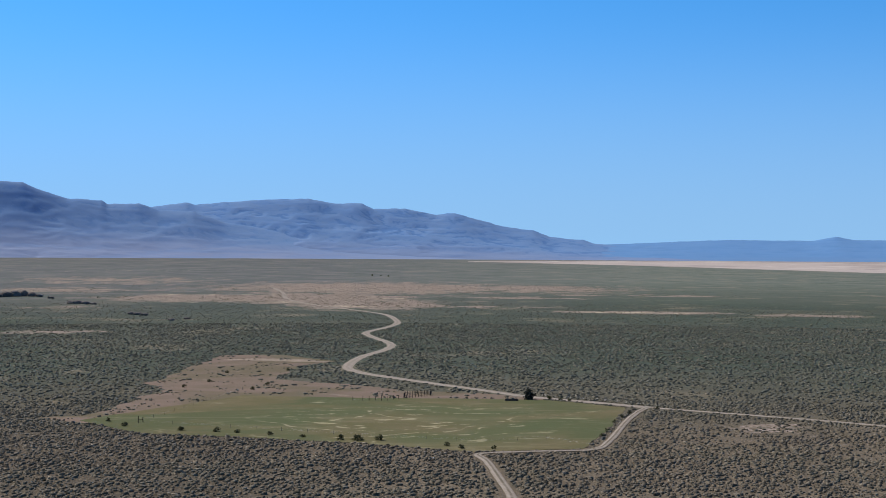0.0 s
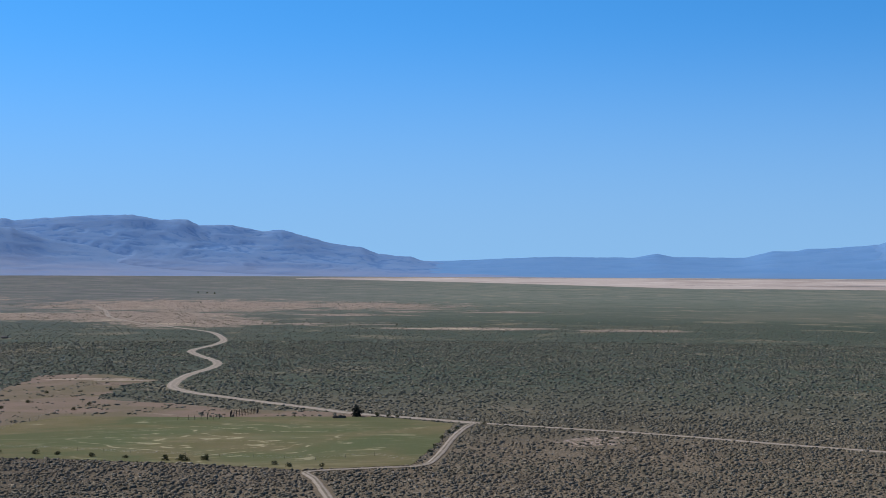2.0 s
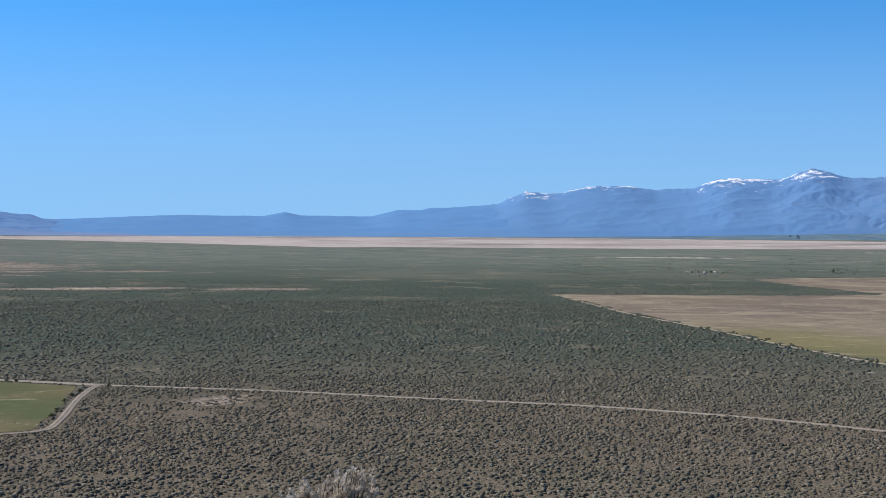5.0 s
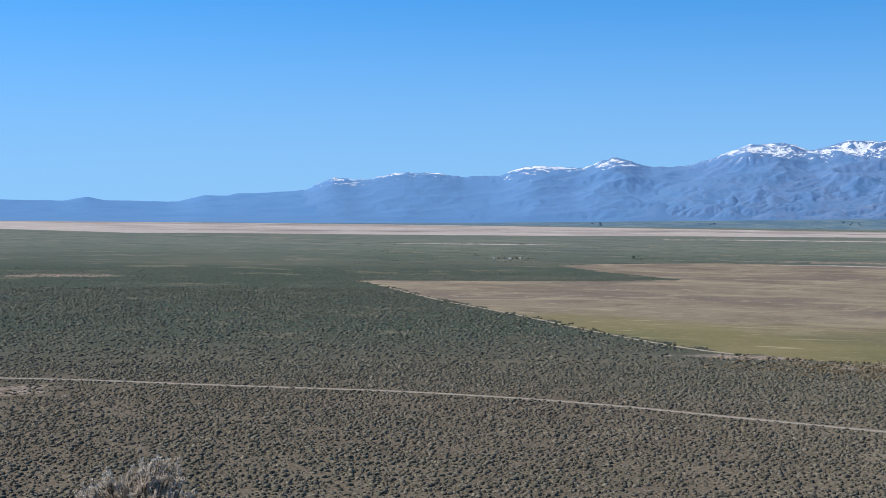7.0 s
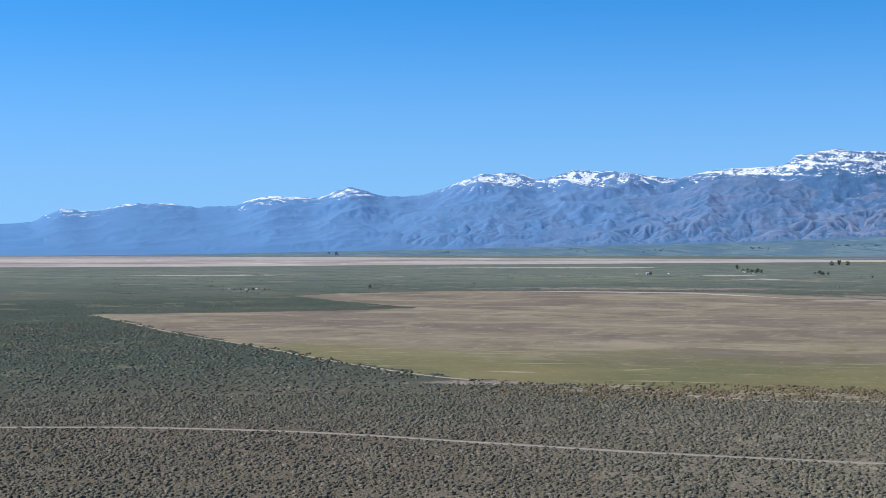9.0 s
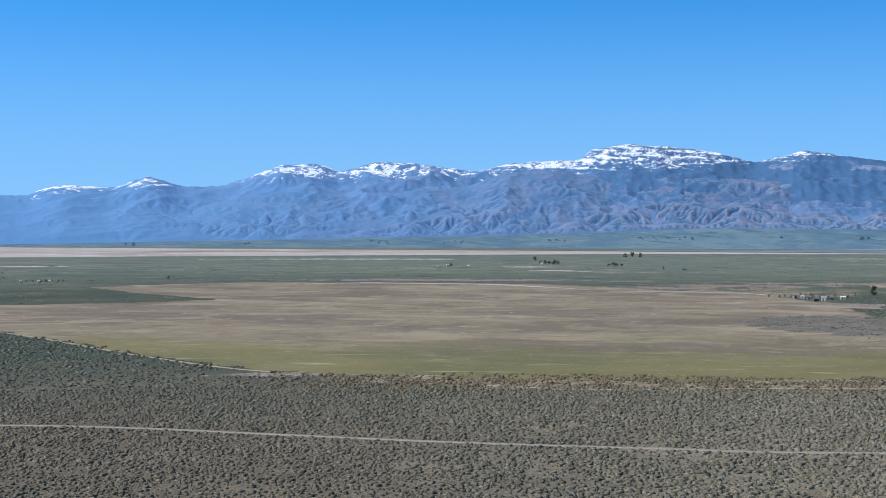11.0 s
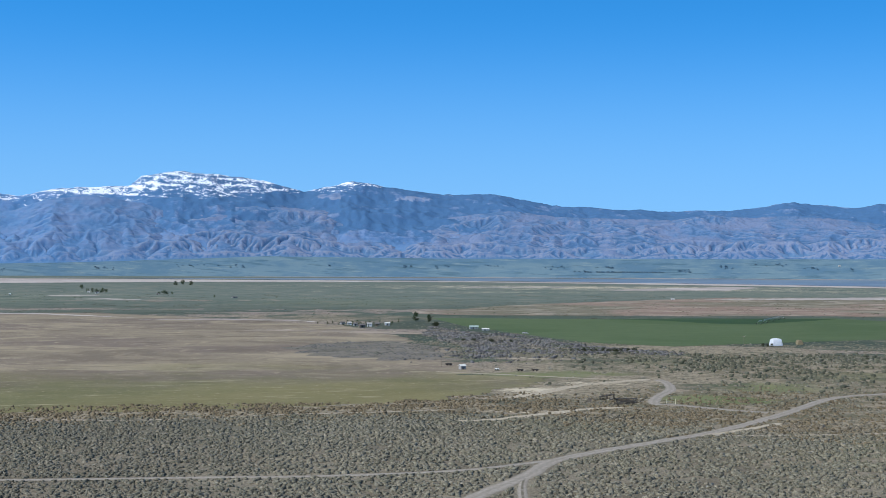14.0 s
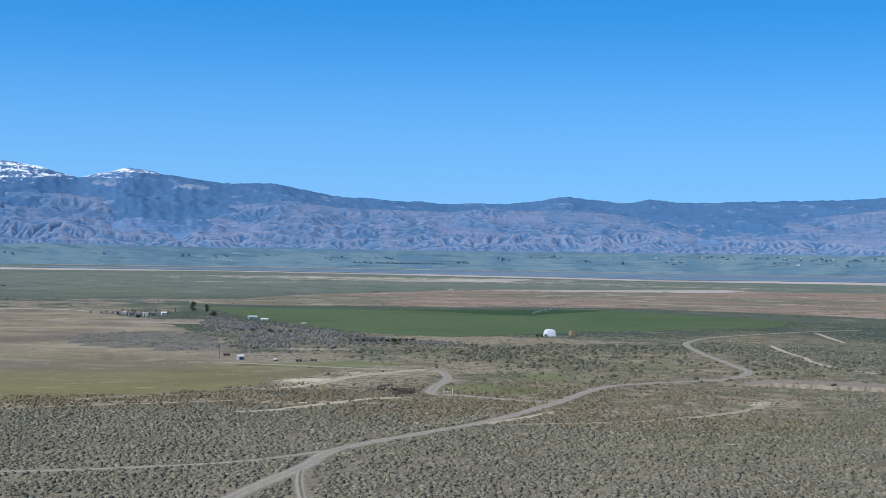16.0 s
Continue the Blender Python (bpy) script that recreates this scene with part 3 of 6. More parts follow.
# ---------------------------------------------------------------- the ground
def blobs(b, r, spots):
    """Soft patches: bearing, distance, half width in degrees, half depth in metres, strength."""
    total = np.zeros_like(b)
    for cb, cr, wb, wr, k in spots:
        total = np.maximum(total, k * np.exp(-(((b - cb) / wb) ** 2 + ((r - cr) / wr) ** 2)))
    return total


WEST_BARE = ((-9.5, 1510, 4.5, 120, 1.15), (-5.0, 1500, 4.5, 190, 1.15), (-3.0, 1330, 3.5, 110, 1.25), (-3, 1900, 8, 340, 0.95), (-13, 2250, 6, 300, 0.6), (3.0, 1900, 6, 250, 0.8), (-15, 1800, 4, 160, 0.7), (1.5, 1290, 4, 50, 0.7), (8.0, 1205, 4.2, 26, 1.25), (14.6, 1190, 2.4, 22, 1.15), (5.4, 1664, 1.4, 28, 1.1), (9.6, 1664, 2.2, 28, 1.2), (3.0, 1540, 3.0, 40, 1.0), (-15.5, 908, 3.0, 28, 0.7), (-15, 1300, 3, 90, 0.5), (12.5, 418, 5.5, 42, 0.52))
MEADOW_BARE = ((67.5, 745, 4, 60, 0.95), (63.0, 1150, 4.0, 60, 1.1), (60, 1350, 5, 120, 0.8), (42.0, 545, 4.5, 14, 0.8), (52, 518, 9, 24, 0.95), (61, 530, 6, 28, 1.0), (66.5, 545, 3, 24, 0.9), (64, 548, 5, 16, 0.9), (63.5, 1160, 3.0, 70, 0.8), (62.0, 1150, 4.0, 24, 1.25), (67.5, 572, 2.6, 18, 0.9), (66, 1700, 9, 60, 0.9), (58, 1500, 6, 110, 0.7), (48, 1760, 10, 60, 0.8), (60, 1600, 5, 60, 0.8), (55, 2150, 6, 60, 0.6))
CORRAL_BARE = ((70, 610, 4.5, 55, 1.0), (76.5, 690, 2.5, 60, 0.7), (69, 640, 4, 45, 0.8), (73.5, 660, 3.5, 50, 0.8), (71.5, 740, 4.5, 60, 0.7), (76, 930, 4.5, 48, 1.5), (69.7, 605, 2.2, 16, 1.2), (72.5, 655, 2.5, 14, 1.1), (70, 516, 3.2, 9, 1.1), (69.9, 818, 2.4, 14, 1.25))
EAST_BARE = ((80, 930, 5, 45, 0.8), (78, 500, 2.6, 26, 0.8), (83, 500, 4.5, 30, 0.6), (85.5, 800, 3, 60, 0.55), (87.9, 548, 1.5, 30, 1.1), (86.3, 421, 2.6, 9, 0.6), (82.6, 763, 1.2, 12, 1.1), (85.5, 706, 1.3, 14, 1.1))
BARE = WEST_BARE + MEADOW_BARE + CORRAL_BARE + EAST_BARE
WEST_PALE = ((-8, 1390, 5, 22, 1.0), (-4, 1300, 3, 22, 1.05), (-10, 1620, 5, 28, 0.95), (-4, 1850, 4, 40, 0.75), (-2, 1500, 3, 25, 0.75), (8.0, 1205, 3.8, 18, 1.05), (14.6, 1190, 2.0, 14, 0.95), (9.6, 1664, 2.0, 20, 0.9), (5.4, 1664, 1.2, 20, 0.85), (-12, 2900, 5, 200, 0.55), (-15, 3300, 3, 200, 0.4))
MEADOW_PALE = ((62.0, 1150, 4.4, 24, 0.85), (67.3, 575, 1.6, 10, 0.6), (65.0, 700, 3.0, 10, 0.6), (66.8, 745, 3.0, 14, 0.7), (57, 524, 8, 16, 0.62), (46, 538, 4, 10, 0.5), (52, 2650, 9, 80, 0.6), (38, 2350, 6, 60, 0.6), (33, 2500, 12, 260, 0.42), (46, 2300, 12, 300, 0.45), (62, 2400, 8, 260, 0.35))
CORRAL_PALE = ((71, 590, 3, 8, 0.85), (69.9, 608, 3.2, 17, 0.88), (72.3, 648, 3.0, 15, 0.95), (70, 516, 3.8, 9, 0.75), (69.9, 818, 2.8, 13, 0.8), (76.8, 470, 1.0, 9, 0.8), (75.6, 436, 0.9, 7, 0.75), (74, 940, 3.0, 10, 0.55), (68, 2700, 10, 70, 0.8), (72, 3150, 16, 130, 0.9), (72, 3000, 14, 240, 0.75))
EAST_PALE = ((82.6, 763, 1.3, 11, 0.75), (85.5, 706, 1.4, 12, 0.75), (87.7, 545, 0.9, 16, 1.0), (84, 425, 1.2, 6, 0.6), (86.5, 420, 1.6, 7, 0.6), (88.3, 424, 1.0, 6, 0.75), (84.5, 462, 3.0, 9, 0.6), (86, 2750, 8, 60, 0.8), (80, 2900, 10, 90, 0.85), (84, 2900, 8, 200, 0.6))
PALE = WEST_PALE + MEADOW_PALE + CORRAL_PALE + EAST_PALE
TAN = ((58, 535, 14, 46, 1.0), (81, 640, 15, 260, 1.1), (88, 1000, 6, 140, 0.7), (74, 900, 9, 140, 0.8), (66, 640, 6, 60, 0.5), (86, 480, 8, 60, 0.5), (62, 1450, 8, 160, 0.6), (-16, 500, 3, 60, 0.4))
LUSH = ((77.4, 575, 2.2, 20, 1.1), (86, 1120, 8, 130, 0.4), (76.5, 575, 2.0, 26, 1.0), (70.5, 700, 4.0, 32, 0.9), (89.5, 1270, 5, 190, 0.4), (47, 2300, 15, 520, 0.55), (62, 2100, 9, 500, 0.5), (30, 2200, 9, 700, 0.45), (76, 2750, 14, 350, 0.45), (83, 720, 5, 60, 0.5), (79, 640, 4, 50, 0.6), (69, 780, 3.5, 70, 0.5), (74, 800, 3, 60, 0.45))

OLIVE = ((85.5, 420, 4, 40, 0.9), (88.5, 470, 4, 40, 0.8), (77.2, 575, 2.6, 26, 0.9), (76.0, 800, 4.5, 60, 0.5), (82, 700, 5, 60, 0.6), (87, 600, 4, 60, 0.6), (60, 505, 8, 14, 0.5), (71, 470, 3, 26, 0.5), (75, 390, 5, 20, 0.3))
RUST = ((80.5, 482, 3.0, 22, 1.0), (74, 500, 3, 22, 0.8), (68, 528, 4, 20, 0.7), (77.5, 640, 3, 18, 0.6), (84, 500, 3, 18, 0.7), (12.5, 418, 6, 40, 0.6), (25, 395, 9, 14, 0.4), (-8, 370, 6, 14, 0.3))


def make_land():
    b = np.concatenate([np.arange(-180, -20, 5.0), np.arange(-20, 95, 0.38), np.arange(95, 180.1, 5.0)])
    b[-1] = 180.0
    dep = np.arange(11.3, 0.40, -0.045)
    r = EYE / np.tan(np.radians(dep))
    r = np.where(r > 2000, 2000 + 1700 * np.log(np.maximum(r, 2000) / 2000), r)
    r = r[r < SHORE - 5]
    r = np.concatenate([[0.0, 2, 4, 6, 8, 10, 12, 14, 17, 21, 26, 33, 42, 55, 70, 85, 100, 115, 130, 150, 170, 176, 200, 230], r, np.linspace(SHORE, FOOT + 60, 26)])
    B, R = np.meshgrid(b, r)
    z = ground_z(B, R)
    a = np.radians(B)
    z = z + np.where((R > 6) & (R < 170), (fbm(R * np.sin(a) / 3, R * np.cos(a) / 3, 3, 4.0) - 0.5) * 0.25, 0)
    me = quick_mesh("ground", np.stack([R * np.sin(a), R * np.cos(a), z], -1).reshape(-1, 3), grid_faces(len(r), len(b))[:, ::-1])
    smooth(me)
    give(me, "bare", blobs(B, R, BARE))
    give(me, "pale", blobs(B, R, PALE))
    give(me, "lush", blobs(B, R, LUSH))
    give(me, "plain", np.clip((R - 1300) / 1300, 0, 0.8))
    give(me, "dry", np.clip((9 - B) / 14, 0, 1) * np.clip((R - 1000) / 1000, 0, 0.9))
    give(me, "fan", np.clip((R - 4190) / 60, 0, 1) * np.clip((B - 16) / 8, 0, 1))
    give(me, "tan", blobs(B, R, TAN))
    give(me, "west_shade", np.clip((-3 - B) / 9, 0, 0.6) * np.clip((B + 160) / 60, 0, 1))
    give(me, "sand", np.clip((B - 38) / 18, 0, 1) * np.clip((160 - B) / 40, 0, 1))
    give(me, "far", np.clip((R - 400) / 240, 0, 1))
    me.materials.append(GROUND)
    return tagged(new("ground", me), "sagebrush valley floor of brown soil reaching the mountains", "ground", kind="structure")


make_land()


def flat_sheet(name, edge, up, material, label, category):
    """A field lying on the valley floor inside an uneven edge, with a low turf rim."""
    n = len(edge)
    mid = edge.mean(0)
    got = delaunay_2d_cdt([Vector(p) for p in (edge - mid).tolist()], [(k, (k + 1) % n) for k in range(n)], [], 1, 1e-4)
    flat = [(p.x + mid[0], p.y + mid[1], up) for p in got[0]]
    tris = [f if (flat[f[1]][0] - flat[f[0]][0]) * (flat[f[2]][1] - flat[f[0]][1]) > (flat[f[1]][1] - flat[f[0]][1]) * (flat[f[2]][0] - flat[f[0]][0]) else f[::-1] for f in got[2]]
    rim = [(x, y, up) for x, y in edge.tolist()] + [(x, y, up - 0.4) for x, y in edge.tolist()]
    m = len(flat)
    sides = [(m + k, m + n + k, m + n + (k + 1) % n, m + (k + 1) % n) for k in range(n)]
    me = bpy.data.meshes.new(name)
    me.from_pydata(flat + rim, [], tris + sides)
    me.update()
    me.materials.append(material)
    return tagged(new(name, me), label, category, kind="structure")


def band_sheet(name, rows, up, material, label, category, ragged=0.0, step=0.12):
    """A sheet on the far plain between two shores: rows of bearing, near and far distance."""
    p = np.array(rows, float)
    b = np.arange(p[0, 0], p[-1, 0], step)
    near, far = np.interp(b, p[:, 0], p[:, 1]), np.interp(b, p[:, 0], p[:, 2])
    near = near + (fbm(b * 1.7, b * 0, 5, 3.0) - 0.5) * 2 * ragged
    far = np.maximum(far + (fbm(b * 2.1, b * 0, 5, 9.0) - 0.5) * 2 * ragged, near + 1)
    s = np.linspace(0, 1, 26)[:, None]
    R = near + (far - near) * s
    B = np.broadcast_to(b, R.shape)
    a = np.radians(B)
    v = np.stack([R * np.sin(a), R * np.cos(a), ground_z(B, R) + up], -1).reshape(-1, 3)
    me = quick_mesh(name, v, grid_faces(26, len(b))[:, ::-1])
    smooth(me)
    me.materials.append(material)
    return tagged(new(name, me), label, category, kind="structure")


def ribbon(name, line, width, up, label, category="road", ragged=0.35, material=None):
    """A worn earth road along a plan line, a little crowned, its edges uneven."""
    d = np.gradient(line, axis=0)
    d = np.stack([d[:, 1], -d[:, 0]], -1) / np.linalg.norm(d, axis=1, keepdims=True)
    us = np.array((-0.5, -0.3, -0.1, 0.1, 0.3, 0.5))
    wob = 1 + ragged * (fbm(line[:, 0] / 7, line[:, 1] / 7, 3, 2.0) - 0.5)
    side = (us[None, :] * width * wob[:, None])
    v = np.empty((len(line), 6, 3))
    v[:, :, :2] = line[:, None, :] + d[:, None, :] * side[:, :, None]
    v[:, :, 2] = up + np.array((-0.12, 0.0, 0.04, 0.04, 0.0, -0.12))
    me = quick_mesh(name, v.reshape(-1, 3), grid_faces(len(line), 6)[:, ::-1])
    uv = me.uv_layers.new(name="UVMap")
    idx = np.empty(len(me.loops), np.int32)
    me.loops.foreach_get("vertex_index", idx)
    uv.data.foreach_set("uv", np.stack([us[idx % 6] + 0.5, idx // 6 * 0.1], -1).astype(np.float32).ravel())
    smooth(me)
    me.materials.append(material or ROAD)
    return tagged(new(name, me), label, category, kind="structure")


pasture_edge = edge_of(PASTURE_EDGE, 3.0, 1.6, 1.0)
clay_edge = edge_of(CLAY_EDGE, 4.0, 7.0, 2.0)
meadow_edge = edge_of(MEADOW_EDGE, 4.0, 16.0, 3.0)
scrub_edge = edge_of(SCRUB_EDGE, 4.0, 32.0, 7.0)
wedge_edge = edge_of(((72.5, 1464), (75.5, 1500), (79.3, 1530), (81.6, 1548), (80.4, 1471), (78.3, 1362), (76.7, 1372), (74.9, 1430)), 10.0, 2.0, 8.0)
crop_edge = edge_of(CROP_EDGE, 10.0, 2.0, 5.0)
flat_sheet("bare_flat", clay_edge, 0.03, CLAY, "pinkish bare clay flat beside the pasture", "ground")
flat_sheet("pasture", pasture_edge, 0.08, PASTURE, "small green pasture with pale dry streaks", "field")
flat_sheet("dry_meadow", meadow_edge, 0.06, MEADOW, "wide tan dry meadow with pale streaks", "field")
flat_sheet("scrub_flat", scrub_edge, 0.13, SCRUB, "grey flat of low saltbush at the meadow's end", "ground")
flat_sheet("tall_crop", wedge_edge, 0.16, TALLCROP, "wedge of taller dark green crop", "field")
flat_sheet("crop_field", crop_edge, 0.10, CROP, "dark green irrigated crop field", "field")
band_sheet("fallow_strip", ((64.8, 1600, 1680), (66.3, 1560, 1720), (68.5, 1545, 1950), (77.5, 1590, 2450), (81.4, 1640, 2500), (87, 1560, 2520), (92, 1480, 2600), (95, 1480, 2600)), 0.15, STRIP, "reddish fallow flat beyond the crop field", "field", 25)
band_sheet("playa", ((1.0, 3900, 3960), (2.4, 3818, 4062), (7.1, 3561, 4177), (11.6, 3293, 4208), (17.1, 3000, 4240), (19.9, 3035, 4240), (26.7, 3027, 4240), (33.4, 3060, 4100), (38.9, 3160, 4000),
                     (44, 3230, 3900), (49.5, 3330, 3830), (55.4, 3470, 3760), (60, 3520, 3700), (66, 3580, 3680), (75, 3400, 3560), (84, 3200, 3340), (95, 3250, 3500)), 0.25, PLAYA, "pale pinkish dry lake bed of cracked silt", "playa", 14)
band_sheet("lake", ((50, 3900, 3905), (55, 3850, 3920), (60, 3760, 3960), (66, 3740, 4080), (75, 3575, 4150), (84, 3350, 4170), (95, 3530, 4200)), 0.35, LAKE, "shallow blue-grey lake under the mountains", "lake", 10)

WEST_ALKALI = (((50.0, 2405, 2409), (51.5, 2390, 2450), (53.0, 2420, 2426)),
                ((38.0, 2880, 2886), (43, 2880, 2950), (48, 2895, 2960), (48.8, 2930, 2934)),
                ((42.5, 1600, 1604), (45, 1618, 1648), (50, 1575, 1612), (54, 1440, 1444)),
                ((27.0, 2420, 2424), (31, 2400, 2450), (34.5, 2440, 2444)))
EAST_ALKALI = (((58, 4195, 4205), (62, 4180, 4232), (70, 4185, 4238), (78, 4172, 4236), (86, 4185, 4240), (95, 4180, 4240)),
                ((66.0, 3060, 3066), (67.5, 3040, 3110), (70.7, 3080, 3130), (71.4, 3100, 3104)),
                ((72.2, 2890, 2894), (73.4, 2850, 2960), (77.4, 2930, 3230), (78.6, 3180, 3184)),
                ((86.4, 3380, 3384), (88, 3290, 3420), (92, 3200, 3300), (95, 3200, 3330)),
                ((76.0, 2330, 2336), (80, 2360, 2450), (86.0, 2440, 2640), (87.2, 2600, 2606)),
                ((51.5, 2215, 2219), (52.8, 2190, 2250), (54.2, 2180, 2184)),
                ((54.0, 1400, 1404), (57, 1395, 1425), (60, 1372, 1392), (61.2, 1330, 1334)))
for near_far in WEST_ALKALI + EAST_ALKALI:
    band_sheet("alkali_flat", near_far, 0.45 if near_far[0][1] > 4000 else 0.22, PLAYA, "streak of white alkali crust on the plain", "alkali", 12 if near_far[0][1] > 4000 else (45 if near_far[0][1] > 2000 else 12), 0.05)

band_sheet("bare_strip", ((-8.8, 668, 671), (-7.5, 664, 677), (-5.6, 655, 673), (-4.5, 652, 656)), 0.12, PALESOIL, "small pale bare patch beside the winding road", "ground", 5, 0.03)
band_sheet("bare_strip", ((57.6, 1165, 1168), (59.0, 1150, 1182), (61.0, 1140, 1172), (63.0, 1118, 1156), (64.6, 1105, 1140), (65.6, 1100, 1104)), 0.2, PALESOIL, "pale pinkish bare strip beside the ranch", "ground", 16, 0.05)
for near_far in (((6, 4080, 4084), (12, 4040, 4075), (20, 4060, 4095), (28, 4030, 4056), (34, 3990, 3994)), ((16, 3300, 3304), (22, 3330, 3372), (30, 3310, 3340), (37, 3400, 3404)), ((28, 3640, 3644), (36, 3620, 3660), (46, 3560, 3600), (52, 3600, 3604))):
    band_sheet("damp_silt", near_far, 0.6, SILT, "damp grey streak across the dry lake bed", "playa", 30, 0.05)

road_lines = []
for name, pts, width, up, label in (
        ("road_track", TRACK, 2.1, 0.26, "narrow pale dirt track along the pasture"),
        ("road_west", MAIN_W, 5.0, 0.14, "winding pale dirt road through the sagebrush"),
        ("road_east", MAIN_E, 2.9, 0.14, "straight narrow dirt road through the sagebrush"),
        ("road_wide", WIDE, 4.7, 0.16, "wide graded dirt road bending past the corral"),
        ("road_spur", SPUR, 2.4, 0.10, "short dirt spur joining the graded road"),
        ("road_branch", TRACK_B, 3.8, 0.085, "faint dirt track leaving the graded road"),
        ("road_corral", TRACK_C, 5.0, 0.10, "dirt lane to the old corral"),
        ("road_edge", MEADOW_LANE, 3.0, 0.085, "pale worn lane along the meadow's edge"),
        ("road_rim", EDGE_LANE, 2.6, 0.085, "faint sandy lane between sagebrush and meadow"),
        ("road_flat", LANE_A, 4.0, 0.12, "pale bare strip across the corral flat"),
        ("road_strand", LANE_F, 6.5, 0.085, "pale sandy wash strand on the corral flat"),
        ("road_wash", LANE_G, 5.0, 0.085, "pale sandy wash strand below the corral"),
        ("road_verge", LANE_D, 4.0, 0.085, "pale sandy verge of the graded road"),
        ("road_hill", TRACK_D, 4.6, 0.085, "pale dirt track on the far flat"),
        ("road_rise", TRACK_E, 4.2, 0.085, "short pale dirt track on the far flat")):
    line = curve_through(pts, 2.5)
    worn = up < 0.09  # sandy strips, uneven, with shrubs standing in them
    road_lines.append((line, width * (0.4 if worn else 1.0)))
    ribbon(name, line, width, up, label, ragged=1.6 if worn else 0.75, material=SANDWASH if name in ("road_strand", "road_wash", "road_verge", "road_hill", "road_rise") else SANDLANE if name in ("road_rim", "road_flat", "road_edge", "road_branch") else TWOTRACK if name in ("road_track", "road_spur") else ROAD)


# ---------------------------------------------------------------- mountains
def worn_down(rough, du, dr, steps, strength):
    """A slope that rises from its foot (row 0) while running water cuts it: each cell drains to its lowest neighbour, and streams cut as they gather."""
    rows, cols = rough.shape
    n = rows * cols
    index = np.arange(n).reshape(rows, cols)
    wide_index = np.pad(index, 1, mode="edge")
    ways = [(i, j) for i in (-1, 0, 1) for j in (-1, 0, 1) if i or j]
    z = rough + np.arange(rows)[:, None] * 0.02
    for _ in range(steps):
        z = z + 0.4 + 1.2 * rough
        z[0] = 0.0
        wide = np.pad(z, 1, mode="edge")
        best, to, far = np.full(z.shape, 1e-6), index.copy(), np.full(z.shape, 1.0)
        for i, j in ways:
            gap = math.hypot(i * dr, j * du) / du
            fall = (z - wide[1 + i:1 + i + rows, 1 + j:1 + j + cols]) / gap
            k = fall > best
            best, far = np.where(k, fall, best), np.where(k, gap, far)
            to = np.where(k, wide_index[1 + i:1 + i + rows, 1 + j:1 + j + cols], to)
        to[0] = index[0]
        order = np.argsort(z.ravel()).tolist()
        to = to.ravel().tolist()
        gathered = [1.0] * n
        for c in reversed(order):
            t = to[c]
            if t != c:
                gathered[t] += gathered[c]
        cut = (strength * np.array(gathered) ** 0.42 / far.ravel()).tolist()
        flat = z.ravel().tolist()
        for c in order:
            t = to[c]
            if t != c:
                flat[c] = (flat[c] + cut[c] * flat[t]) / (1.0 + cut[c])
        z = np.array(flat).reshape(rows, cols)
        soft = np.pad(z, 1, mode="edge")
        z = z + 0.06 * ((soft[:-2, 1:-1] + soft[2:, 1:-1] + soft[1:-1, :-2] + soft[1:-1, 2:]) / 4 - z)
    return z


def blurred(z, n):
    """A running mean over n cells each way."""
    k = np.hanning(2 * n + 3)[1:-1]
    k = k / k.sum()
    for axis in (0, 1):
        z = np.apply_along_axis(lambda line: np.convolve(np.pad(line, n, mode="edge"), k, "valid"), axis, z)
    return z


